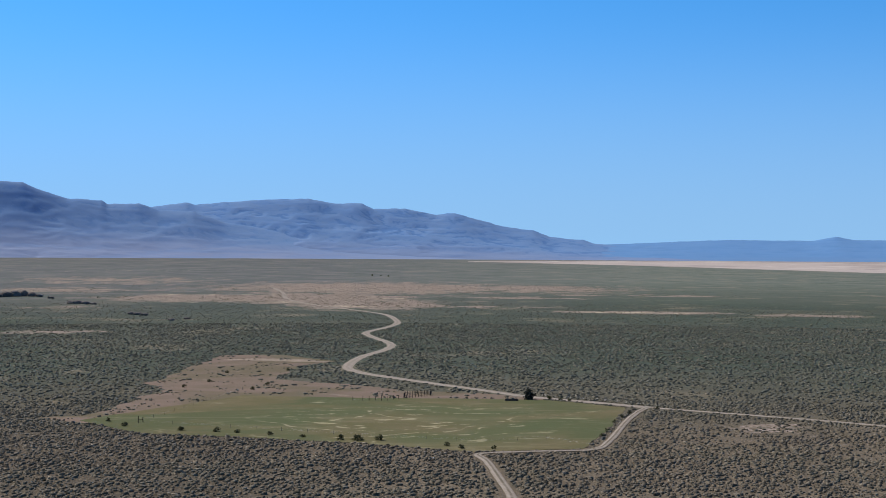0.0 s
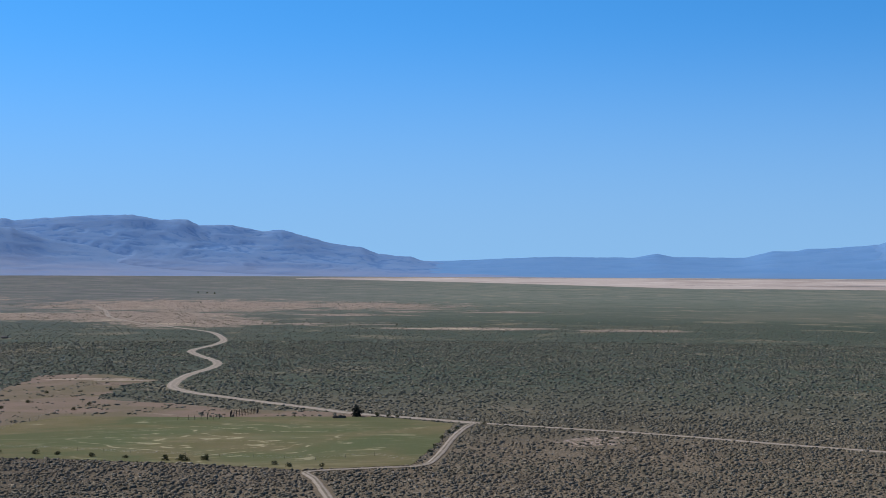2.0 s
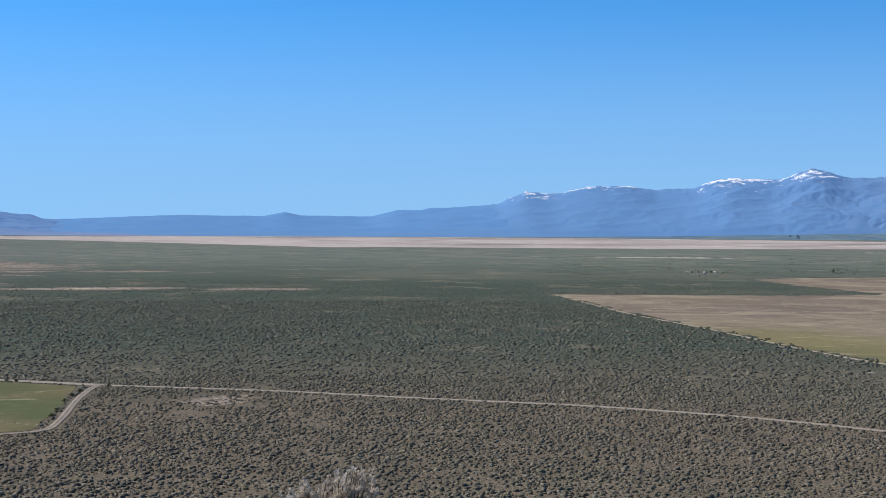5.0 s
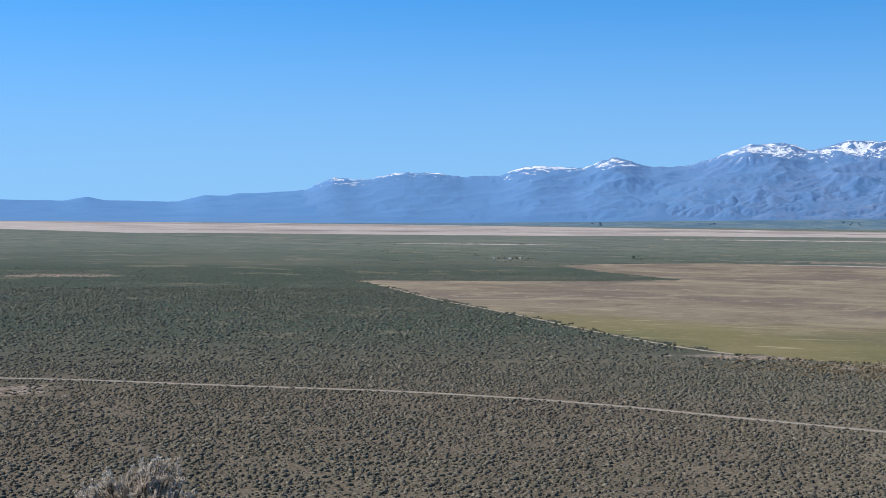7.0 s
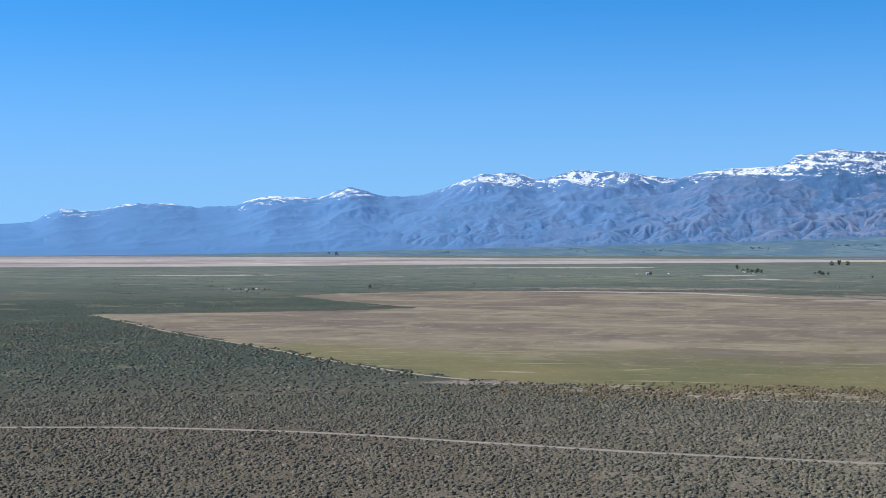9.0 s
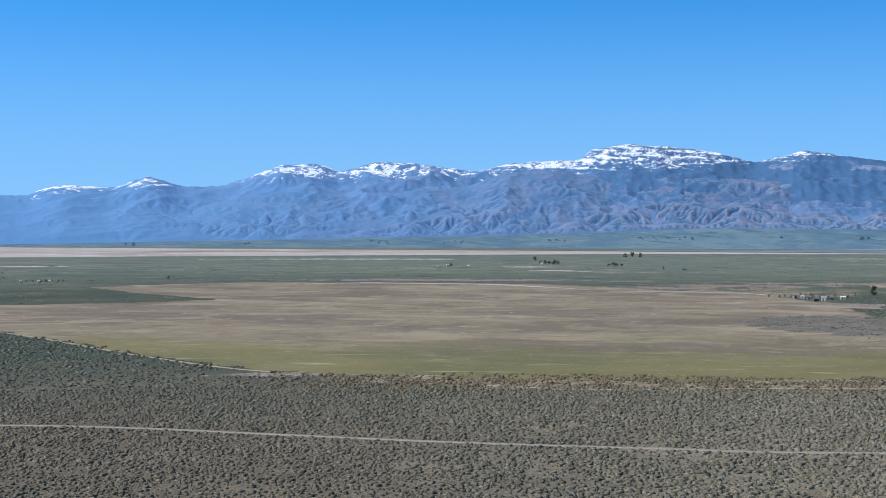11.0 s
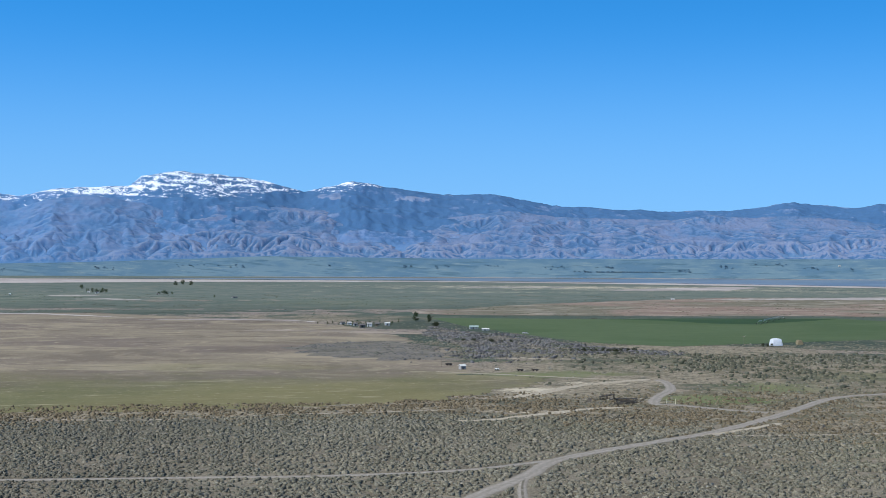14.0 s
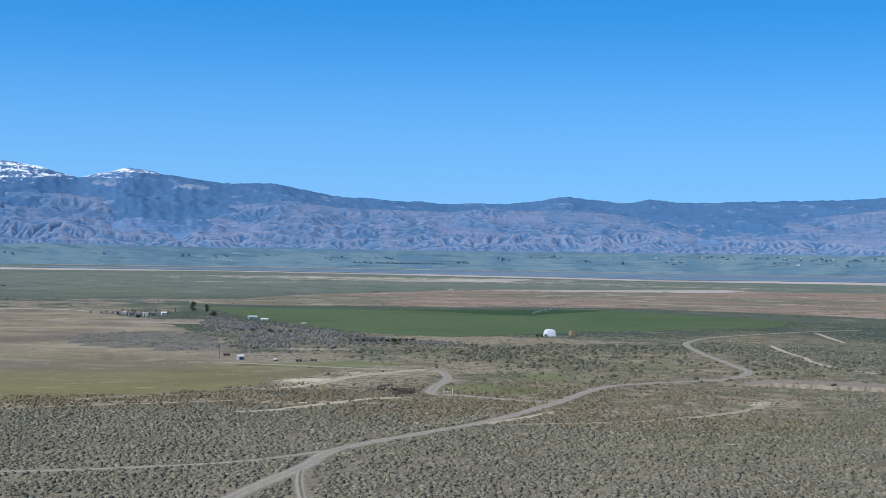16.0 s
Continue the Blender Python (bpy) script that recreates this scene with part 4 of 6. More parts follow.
def mountain(name, crest, r_foot, r_crest, material, label, bend=0.9, relief=0.6, steps=34, snow=None, forest_shade=None, apron=0.25, seed=1.0, crag=0.10, haze=None, bench=0.0, step=0.055, deep=76, gap=150.0, stretch=4.0, smoothing=1.0, scree=()):
    """A range from its foot to its crest: crest rows of bearing and height in degrees over the eye; water has cut its slope into spurs and gullies."""
    p = np.array(crest, float)
    b = np.arange(p[0, 0], p[-1, 0], step)
    top = np.interp(b, p[:, 0], p[:, 1])
    n = int(smoothing / step)
    wide = np.hanning(2 * n + 3)[1:-1]
    calm = np.convolve(np.pad(top, n, mode="edge"), wide / wide.sum(), "valid")
    top = top + (fbm(b * 2.2, b * 0 + 0.37, 5, seed) - 0.5) * crag
    s = np.linspace(0, 1, deep)[:, None]
    R = r_foot + (r_crest - r_foot) * s + 0 * b
    B = np.broadcast_to(b, R.shape)
    foot_z = ground_z(b, np.full(b.shape, float(r_foot))) - 3.0
    calm_z, top_z = EYE + r_crest * np.tan(np.radians(calm)), EYE + r_crest * np.tan(np.radians(top))
    rise = np.maximum(calm_z - foot_z, 1.0)
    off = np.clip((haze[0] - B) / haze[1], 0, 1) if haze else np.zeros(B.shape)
    # the range is far deeper than it looks across the valley: wear it at its full depth
    U, V = np.radians(B) * 4600, (R - r_foot) * stretch
    rough = np.clip(0.5 + 1.6 * (fbm(U / gap, V / gap, 5, seed + 3) - 0.5), 0.02, 1)
    worn = worn_down(rough, math.radians(step) * 4600, (r_crest - r_foot) * stretch / (deep - 1), steps, 0.16)
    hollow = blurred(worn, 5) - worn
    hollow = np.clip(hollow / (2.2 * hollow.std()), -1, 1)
    worn = worn / np.percentile(worn[int(deep * 0.8):], 80)
    even = s ** bend + 0 * B
    chipped = (ridged(U / gap * 3.2, V / gap * 1.6, 4, seed + 9) - 0.55) * 0.045 * (1 - 0.85 * off) * np.clip(s * 5, 0, 1)
    shape = even + relief * (1 - 0.8 * off) * (1 - 0.6 * np.clip((B - 48) / 4, 0, 1) if forest_shade else 1.0) * (np.clip(worn, 0, 1.15) - blurred(worn, 30)) * np.clip(s * 5, 0, 1) + (chipped if relief > 0.33 else 0)
    if bench:  # level lava benches in the slope
        lv = shape * 7 + 1.4 * (fbm(U / 260, V / 260, 3, seed + 2) - 0.5)
        shape = shape + bench * (np.floor(lv) + np.clip((lv - np.floor(lv)) * 2.6 - 0.8, 0, 1) - lv) / 7 * np.clip(s * 4, 0, 1) * (1 - s**6)
    shape = np.minimum(shape, 0.97 + 0.03 * s)
    lock = s**8
    z = (foot_z + rise * np.maximum(shape, 0.0)) * (1 - lock) + top_z * lock
    back_off = np.array((1.04, 1.2))[:, None]
    R2 = r_foot + (r_crest - r_foot) * back_off + 0 * b
    z2 = foot_z + (top_z - foot_z) * (1 - (back_off - 1) * 2.0)
    full_R, full_z = np.vstack([R, R2]), np.vstack([z, z2])
    full_B = np.broadcast_to(b, full_R.shape)
    a = np.radians(full_B)
    me = quick_mesh(name, np.stack([full_R * np.sin(a), full_R * np.cos(a), full_z], -1).reshape(-1, 3), grid_faces(deep + 2, len(b))[:, ::-1])
    smooth(me)

    def lay(key, values):
        give(me, key, np.vstack([values, values[-1:], values[-1:]]))

    height = np.degrees(np.arctan2(z - EYE, R))
    if snow:
        (b0, b1), low, lift = snow
        tilt = height + 0.045 * (B - 54) + 0.10 * (fbm(B * 0.9, s * 4 + 0 * B, 3, 8.0) - 0.5)
        band = 1.3 * (fbm(B * 0.3, tilt * 8.0, 3, 19.0) - 0.5) * np.clip((B - 47) / 4, 0.0, 1)
        lay("snow", np.clip((height - np.interp(B, *low)) / lift, -1.6, 0.50) + band + 0.55 * hollow * np.clip((53 - B) / 5, 0.08, 1) + np.where((B < b0) | (B > b1), -3, 0))
    else:
        lay("snow", np.full(z.shape, -4.0))
    open_rock = 0 * B
    for cb, ce, wb, we in scree:
        open_rock = np.maximum(open_rock, np.clip(1.7 * np.exp(-((B - cb) / wb) ** 2 - ((height - ce) / we) ** 2) - 1.0 - 3.2 * (fbm(B * 3.2, height * 14, 5, seed + 21) - 0.5), 0, 0.8))
    # hollows darkest and crests palest, a painted relief over real forest and scree
    lay("forest_shade", -1.6 * open_rock + (0.55 + 0.25 * hollow - 1.1 * np.clip(1 - s / 0.35, 0, 1)) * (1 - off) - 0.4 * off if forest_shade else 0.9 * hollow * (1 - off) + 0.09 - 0.3 * s**3)
    lay("ridge", np.clip(np.clip(-hollow, 0, 1) * (0.5 if forest_shade else 1.0) + 1.2 * open_rock, 0, 1) * (1 - 0.8 * off))
    lay("far_haze", off)
    low_share = np.clip((z - foot_z) / (calm_z - foot_z + 1), 0, 1) if bench else s
    lay("apron", np.clip(1 - low_share / apron, 0, 1) + 0 * B)
    me.materials.append(material)
    return tagged(new(name, me), label, "mountain range", kind="structure")


CREST_FAR = ((4.0, 0.1), (6.1, 0.22), (7.4, 0.265), (9.4, 0.364), (11.4, 0.44), (14.6, 0.41), (15.44, 0.587), (16.1, 0.45), (18.9, 0.421), (19.95, 0.69), (20.9, 0.69), (21.25, 0.79), (22.0, 0.8), (24, 0.94), (26, 0.9), (30, 0.7), (34, 0.4))
CREST_MAIN = ((19.5, 0.1), (21.5, 0.55), (23.97, 0.95), (25.1, 1.48), (26.35, 1.36), (27.6, 1.68), (29.2, 1.685), (30.3, 1.55), (31.8, 1.62), (32.7, 1.98), (33.4, 2.02), (35.1, 1.95), (36.35, 2.40), (37.7, 2.02), (39.1, 2.02), (40.2, 2.34),
              (41.6, 2.89), (43.0, 2.95), (44.1, 2.63), (45.3, 3.03), (46.4, 3.03), (47.5, 2.91), (49.5, 2.67), (50.6, 2.97), (52.3, 3.08), (53.6, 3.16), (54.05, 3.55), (55.35, 3.77), (57.2, 3.62), (58.8, 3.43), (60.4, 2.98),
              (62.4, 3.46), (63.5, 3.26), (65.8, 2.94), (68.2, 2.93), (70.4, 2.50), (72.7, 2.37), (75.4, 2.25), (76.3, 2.30), (77.3, 2.27), (78.8, 2.43), (79.5, 2.62), (82.2, 2.36), (83.1, 2.52), (84.4, 2.40), (90.7, 2.54), (97, 3.0))
CREST_FRONT = ((34, 0.1), (37, 0.9), (40, 1.60), (42.1, 1.84), (45.3, 1.66), (47.1, 1.95), (49.1, 2.09), (50.4, 2.56), (52.2, 2.75), (54, 2.48), (55.4, 2.22), (57.2, 2.33), (58.8, 2.41), (61.3, 2.26), (62.2, 1.97), (64.4, 1.64), (66.2, 2.0), (68.7, 2.28),
               (70.7, 2.03), (72.9, 1.98), (75.2, 1.92), (76.6, 2.13), (78.0, 2.0), (79.8, 2.07), (81.3, 1.96), (83.1, 1.75), (85.6, 1.51), (87.5, 1.64), (89.7, 1.88), (92.1, 2.18), (97, 2.5))
CREST_NEAR = ((-30, 3.2), (-22, 2.9), (-17.3, 2.56), (-16.5, 2.52), (-15.75, 2.19), (-14.8, 1.90), (-13.5, 1.85), (-13.3, 1.72), (-12.1, 1.75), (-11.3, 1.50), (-10, 1.46), (-8.7, 1.03), (-6.5, 0.7), (-4, 0.35), (-1, 0.0), (2, -0.3))
CREST_LEFT = ((-16, 1.2), (-11.8, 1.58), (-10.2, 1.82), (-9.9, 1.74), (-8.7, 1.84), (-7.1, 1.95), (-5.4, 2.0), (-4.4, 1.81), (-3.3, 1.87), (-2.8, 1.6), (-1.6, 1.65), (-0.3, 1.39), (0.46, 1.48), (1.5, 1.17), (2.6, 0.9), (3.65, 0.79), (4.3, 0.52), (5.6, 0.41), (6.1, 0.25), (9, 0.12), (11.5, -0.15), (13.5, -0.4))
mountain("mountain_far", CREST_FAR, 4460, 4880, RANGE_FAR, "pale haze-blue distant tableland beyond the playa", 0.8, 0.1, 12, seed=2.0, crag=0.05, step=0.12, deep=30)
mountain("mountain_main", CREST_MAIN, 4462, 4880, RANGE_MAIN, "high haze-blue mountain range with snow on its crest", 0.9, 0.42, 34,
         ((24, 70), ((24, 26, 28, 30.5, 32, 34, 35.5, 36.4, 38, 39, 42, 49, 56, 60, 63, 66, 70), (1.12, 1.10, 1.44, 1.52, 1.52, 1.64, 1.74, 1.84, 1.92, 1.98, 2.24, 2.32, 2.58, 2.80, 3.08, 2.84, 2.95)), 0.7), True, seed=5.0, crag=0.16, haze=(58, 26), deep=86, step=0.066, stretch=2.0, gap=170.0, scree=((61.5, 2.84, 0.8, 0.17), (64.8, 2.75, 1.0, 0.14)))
mountain("mountain_front", CREST_FRONT, 4458, 4720, RANGE_FRONT, "hazy bare mauve-brown foothill range cut by gullies", 0.75, 0.40, 34, apron=0.15, seed=11.0, crag=0.14, haze=(58, 26), gap=250.0, deep=98, step=0.049, stretch=1.9, smoothing=0.5)
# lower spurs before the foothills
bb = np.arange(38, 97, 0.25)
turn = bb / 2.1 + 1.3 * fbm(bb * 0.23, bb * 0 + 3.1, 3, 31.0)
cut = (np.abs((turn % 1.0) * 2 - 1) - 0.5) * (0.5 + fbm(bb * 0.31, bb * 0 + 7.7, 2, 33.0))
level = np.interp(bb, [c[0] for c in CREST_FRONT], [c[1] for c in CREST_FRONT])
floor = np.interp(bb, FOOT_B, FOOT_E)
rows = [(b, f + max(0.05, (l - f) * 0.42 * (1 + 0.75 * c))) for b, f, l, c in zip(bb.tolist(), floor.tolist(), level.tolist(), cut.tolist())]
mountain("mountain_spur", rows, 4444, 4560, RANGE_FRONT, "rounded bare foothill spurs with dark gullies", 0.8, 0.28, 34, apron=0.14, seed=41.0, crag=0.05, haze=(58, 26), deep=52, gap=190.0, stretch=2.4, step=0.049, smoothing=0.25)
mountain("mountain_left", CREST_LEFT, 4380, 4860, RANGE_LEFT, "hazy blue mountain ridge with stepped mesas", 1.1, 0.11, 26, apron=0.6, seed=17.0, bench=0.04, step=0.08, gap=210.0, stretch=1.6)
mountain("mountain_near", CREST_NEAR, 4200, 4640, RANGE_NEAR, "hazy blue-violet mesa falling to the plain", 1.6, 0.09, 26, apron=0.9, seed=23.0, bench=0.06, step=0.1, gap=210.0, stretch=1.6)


# ---------------------------------------------------------------- sagebrush
def bushes(name, x, y, size, ring, seed, label, flat=1.0, base=None):
    """Many low ragged shrubs in one mesh: two uneven rings and a top each."""
    rng = np.random.default_rng(seed)
    n = len(x)
    ang = np.arange(ring) / ring * 6.283
    a = ang[None, :] + rng.uniform(0, 6.283, (n, 1)) + rng.uniform(-0.35, 0.35, (n, ring))
    low = rng.uniform(0.32, 0.60, (n, ring))
    mid = rng.uniform(0.22, 0.68, (n, ring))
    v = np.zeros((n, 2 * ring + 1, 3))
    v[:, :ring, 0], v[:, :ring, 1], v[:, :ring, 2] = np.cos(a) * low, np.sin(a) * low, -0.06
    v[:, ring:2 * ring, 0], v[:, ring:2 * ring, 1] = np.cos(a + 0.5) * mid, np.sin(a + 0.5) * mid
    v[:, ring:2 * ring, 2] = rng.uniform(0.16, 0.60, (n, ring))
    v[:, -1, :2] = rng.uniform(-0.22, 0.22, (n, 2))
    v[:, -1, 2] = rng.uniform(0.42, 0.70, n)
    v[:, :, 2] *= flat
    v *= size[:, None, None]
    v[:, :, 0] += x[:, None]
    v[:, :, 1] += y[:, None]
    if base is not None:
        v[:, :, 2] += base[:, None]
    i = np.arange(ring)
    j = (i + 1) % ring
    f = np.concatenate([np.stack([i, j, ring + i], -1), np.stack([j, ring + j, ring + i], -1), np.stack([ring + i, ring + j, 0 * i + 2 * ring], -1)])
    faces = (f[None] + (np.arange(n) * (2 * ring + 1))[:, None, None]).reshape(-1, 3)
    me = quick_mesh(name, v.reshape(-1, 3), faces)
    r = np.hypot(x, y) + 260 * (fbm(x / 120, y / 120, 4, 12.0) - 0.5)
    side = np.degrees(np.arctan2(x, y))
    leafy_share = np.maximum(np.clip((r - 380) / 200, 0, 1), np.clip((side - 42) / 26, 0, 0.75))
    give(me, "green", np.repeat(leafy_share, 2 * ring + 1))
    r0 = np.hypot(x, y)
    wander = 0.7 * (fbm(x / 22, y / 22, 4, 17.0) - 0.5)
    give(me, "olive", np.repeat(np.clip(blobs(side, r0, OLIVE) + wander, 0, 1), 2 * ring + 1))
    give(me, "rust", np.repeat(np.clip(blobs(side, r0, RUST) + wander, 0, 1), 2 * ring + 1))
    give(me, "grey", np.repeat(np.clip((side - 40) / 25, 0, 1), 2 * ring + 1))
    me.materials.append(SAGE)
    return tagged(new(name, me), label, "shrubs", kind="stuff")


def scatter(r0, r1, gap, seed, b0=-19.0, b1=94.5):
    """Uneven points over a ring of the valley, clear of roads, fields and bare patches."""
    rng = np.random.default_rng(seed)
    g = np.arange(-r1, r1, gap)
    X, Y = np.meshgrid(g, g)
    X, Y = X.ravel(), Y.ravel()
    r, b = np.hypot(X, Y), np.degrees(np.arctan2(X, Y))
    k = (r > r0) & (r < r1) & (b > b0) & (b < b1)
    x = X[k] + rng.uniform(-0.48, 0.48, k.sum()) * gap
    y = Y[k] + rng.uniform(-0.48, 0.48, k.sum()) * gap
    r, b = np.hypot(x, y), np.degrees(np.arctan2(x, y))
    for poly in (pasture_edge, meadow_edge, crop_edge, scrub_edge):
        k = ~inside(x, y, poly)
        x, y, r, b = x[k], y[k], r[k], b[k]
    for line, width in road_lines:
        k = ~near_line(x, y, line, width * 0.5 + 1.0)
        x, y, r, b = x[k], y[k], r[k], b[k]
    clay = inside(x, y, clay_edge)
    open_land = blobs(b, r, BARE) + (fbm(x / 40, y / 40, 4, 6.0) - 0.5) * 1.2
    chance = np.where(clay, np.clip((fbm(x / 14, y / 14, 4, 15.0) - 0.5) * 4, 0.02, 0.7), np.clip(1.25 - np.clip(open_land, 0, 1) * 1.7, 0.06, 1)) * np.clip(0.80 + (fbm(x / 11, y / 11, 4, 5.0) - 0.44) * (3.6 + 2.4 * np.clip((b - 45) / 15, 0, 1)), 0.34 - 0.22 * np.clip((b - 45) / 15, 0, 1), 1)
    chance = chance * (1 - 0.85 * np.clip(blobs(b, r, TAN), 0, 1) * np.clip((fbm(x / 34, y / 34, 4, 8.0) - 0.42) * 6, 0, 1))
    chance = chance * np.clip(1 - 1.1 * blobs(b, r, LUSH), 0, 1)
    # old flood lines leave bands of thick and thin brush across the valley's fall
    chance = chance * np.clip(0.95 + (fbm(b * 0.45 + 7, np.log(r) * 22.0, 4, 21.0) - 0.46) * 3.2, 0.25, 1)
    k = rng.random(len(x)) < chance
    return x[k], y[k], rng


x, y, rng = scatter(246, 500, 1.20, 31)
keep = np.hypot(x, y) > np.interp(np.degrees(np.arctan2(x, y)), (-20, 0, 14, 48, 64, 95), (275, 262, 246, 246, 290, 300))
x, y = x[keep], y[keep]
ob = bushes("sagebrush", x, y, (0.50 + 0.95 * rng.random(len(x)) ** 1.9) * (0.92 + 0.4 * fbm(x / 30, y / 30, 3, 3.0)) * (1 + 0.25 * np.clip((np.degrees(np.arctan2(x, y)) - 45) / 20, 0, 1)), 4, 7, "grey-green sagebrush shrubs covering the valley floor", 0.62)
x, y, rng = scatter(500, 1000, 2.15, 32)
ob = bushes("sagebrush", x, y, 0.85 + 1.6 * rng.random(len(x)) ** 2.0, 3, 8, "grey-green sagebrush shrubs thinning into the distance", 0.40)
x, y, rng = scatter(1000, 1400, 5.0, 33)
keep = rng.random(len(x)) < 1.15 - (np.hypot(x, y) - 1000) / 400
x, y = x[keep], y[keep]
ob = bushes("sagebrush", x, y, rng.uniform(1.1, 2.2, len(x)), 3, 9, "distant grey-green sagebrush clumps on the plain", 0.30)
# taller greasewood on the dry flats before the crop field
x, y, rng = scatter(540, 1000, 2.7, 35, b0=68.0)
side, far_off = np.degrees(np.arctan2(x, y)), np.hypot(x, y)
keep = rng.random(len(x)) < blobs(side, far_off, ((73.5, 885, 3.5, 26, 0.95), (76.5, 795, 4.0, 60, 0.95), (80.0, 740, 4.5, 60, 0.95), (87, 760, 5, 60, 0.6), (83, 860, 5, 50, 0.4), (81, 640, 4, 30, 0.3), (68.5, 640, 3, 30, 0.35)))
x, y = x[keep], y[keep]
ob = bushes("greasewood", x, y, 1.3 + 1.5 * rng.random(len(x)) ** 1.5, 5, 11, "dark greasewood shrubs on the dry flats", 0.85)
ob.data.materials[0] = GREASEWOOD


# rows and specks of far brush on the plain
x, y, rng = scatter(1450, 2500, 4.5, 37, b0=26.0)
side, far_off = np.degrees(np.arctan2(x, y)), np.hypot(x, y)
keep = (fbm(side * 0.6, np.log(far_off) * 60.0, 4, 27.0) > 0.60) & (rng.random(len(x)) < 0.6)
x, y = x[keep], y[keep]
lift = ground_z(np.degrees(np.arctan2(x, y)), np.hypot(x, y))
ob = bushes("greasewood", x, y, 0.9 + 1.4 * rng.random(len(x)) ** 1.5, 4, 14, "far dark greasewood in broken rows on the plain", 0.6, lift)
ob.data.materials[0] = GREASEWOOD
# lone shrubs standing on the bare flats
rng = np.random.default_rng(61)
side, far_off = rng.uniform(-19, 20, 26000), rng.uniform(1100, 2100, 26000)
keep = (rng.random(26000) < blobs(side, far_off, BARE) * 0.6) & (fbm(side * 2.0, far_off / 24, 3, 3.0) > 0.47)
a = np.radians(side[keep])
ob = bushes("greasewood", far_off[keep] * np.sin(a), far_off[keep] * np.cos(a), 0.6 + 0.9 * rng.random(keep.sum()), 4, 15, "dark shrubs dotting the bare pinkish flats", 0.7, ground_z(side[keep], far_off[keep]))
ob.data.materials[0] = GREASEWOOD
# darker brush along the meadow's worn edge
line = curve_through(MEADOW_LANE, 1.3)
rng = np.random.default_rng(51)
x, y = line[:, 0] + rng.normal(0, 2.6, len(line)), line[:, 1] + rng.normal(0, 2.6, len(line))
keep = fbm(x / 30, y / 30, 3, 4.0) > 0.53
ob = bushes("greasewood", x[keep], y[keep], 0.8 + 1.1 * rng.random(keep.sum()) ** 1.5, 5, 12, "dark greasewood shrubs along the meadow's edge", 0.8)
ob.data.materials[0] = GREASEWOOD
# yellowed rabbitbrush between the sagebrush and the meadow
rng = np.random.default_rng(36)
side, far_off = rng.uniform(40, 92, 90000), rng.uniform(440, 660, 90000)
thick = blobs(side, far_off, ((48, 508, 6, 26, 1.0), (52, 515, 8, 24, 0.9), (59, 525, 8, 30, 1.0), (67, 540, 6, 34, 1.0), (76, 500, 6, 40, 0.8), (84, 470, 7, 30, 0.7), (80, 560, 6, 50, 0.5)))
x, y = far_off * np.sin(np.radians(side)), far_off * np.cos(np.radians(side))
keep = rng.random(90000) < thick * np.clip((fbm(x / 13, y / 13, 4, 9.0) - 0.36) * 4, 0.05, 0.9)
keep &= ~(inside(x, y, meadow_edge) & (far_off > 545))
x, y = x[keep], y[keep]
for line, width in road_lines:
    keep = ~near_line(x, y, line, width * 0.5 + 0.6)
    x, y = x[keep], y[keep]
ob = bushes("rabbitbrush", x, y, 0.55 + 1.05 * rng.random(len(x)) ** 1.7, 4, 13, "yellowed rabbitbrush shrubs beside the meadow", 0.8)
ob.data.materials[0] = RABBIT


# ---------------------------------------------------------------- things: helpers
def simple(name, colour, dark, scale=2.0, rough=0.85, metallic=0.0, bump=0.02):
    n = Nodes(name, rough, 0.3)
    f = n.noise(scale, 5, 0.65)
    n.b.inputs["Metallic"].default_value = metallic
    n.bump(f, bump)
    return n.done(n.mix(n.ramp(n.math("ADD", f, n.math("MULTIPLY", n.each(), 0.15)), 0.3, 0.75), dark, colour))


def twiggy():
    n = Nodes("grey_willow_twigs", 0.9, 0.1)
    k, big = n.island(), n.noise(0.03, 5, 0.65)
    col = n.mix(k, (0.078, 0.077, 0.082), (0.235, 0.228, 0.236))
    col = n.mix(n.ramp(big, 0.48, 0.60), col, n.mix(k, (0.112, 0.103, 0.088), (0.270, 0.245, 0.205)))
    col = n.mix(n.ramp(big, 0.44, 0.36), col, n.mix(k, (0.075, 0.085, 0.058), (0.175, 0.185, 0.135)))
    return n.done(n.mix(n.ramp(n.noise(2.5, 4, 0.7), 0.36, 0.62), n.mix(0.55, col, (0.04, 0.04, 0.035)), col))


def leafy(name, light, dark, through_light=0.35):
    n = Nodes(name, 0.7, 0.25)
    col = n.mix(n.island(), dark, light)
    thin = n.t.nodes.new("ShaderNodeBsdfTranslucent")
    both = n.t.nodes.new("ShaderNodeMixShader")
    both.inputs[0].default_value = through_light
    out = n.t.nodes["Material Output"]
    n.link(col, thin.inputs["Color"])
    n.t.links.new(n.b.outputs[0], both.inputs[1])
    n.t.links.new(thin.outputs[0], both.inputs[2])
    n.t.links.new(both.outputs[0], out.inputs["Surface"])
    return n.done(col)


WOOD = simple("weathered_wood", (0.185, 0.160, 0.132), (0.10, 0.086, 0.072), 3.0)
DARKWOOD = simple("dark_old_wood", (0.062, 0.054, 0.047), (0.030, 0.026, 0.023), 3.0)
PALEWOOD = simple("pale_yellowed_paint", (0.62, 0.57, 0.42), (0.45, 0.41, 0.30), 1.5, 0.7)
WHITE = simple("white_paint", (0.72, 0.72, 0.70), (0.56, 0.55, 0.52), 1.5, 0.6)
GREY = simple("grey_siding", (0.42, 0.41, 0.40), (0.30, 0.29, 0.28), 1.5)
TIN = simple("pale_green_tin", (0.44, 0.53, 0.50), (0.34, 0.42, 0.40), 0.8, 0.45, 0.2)
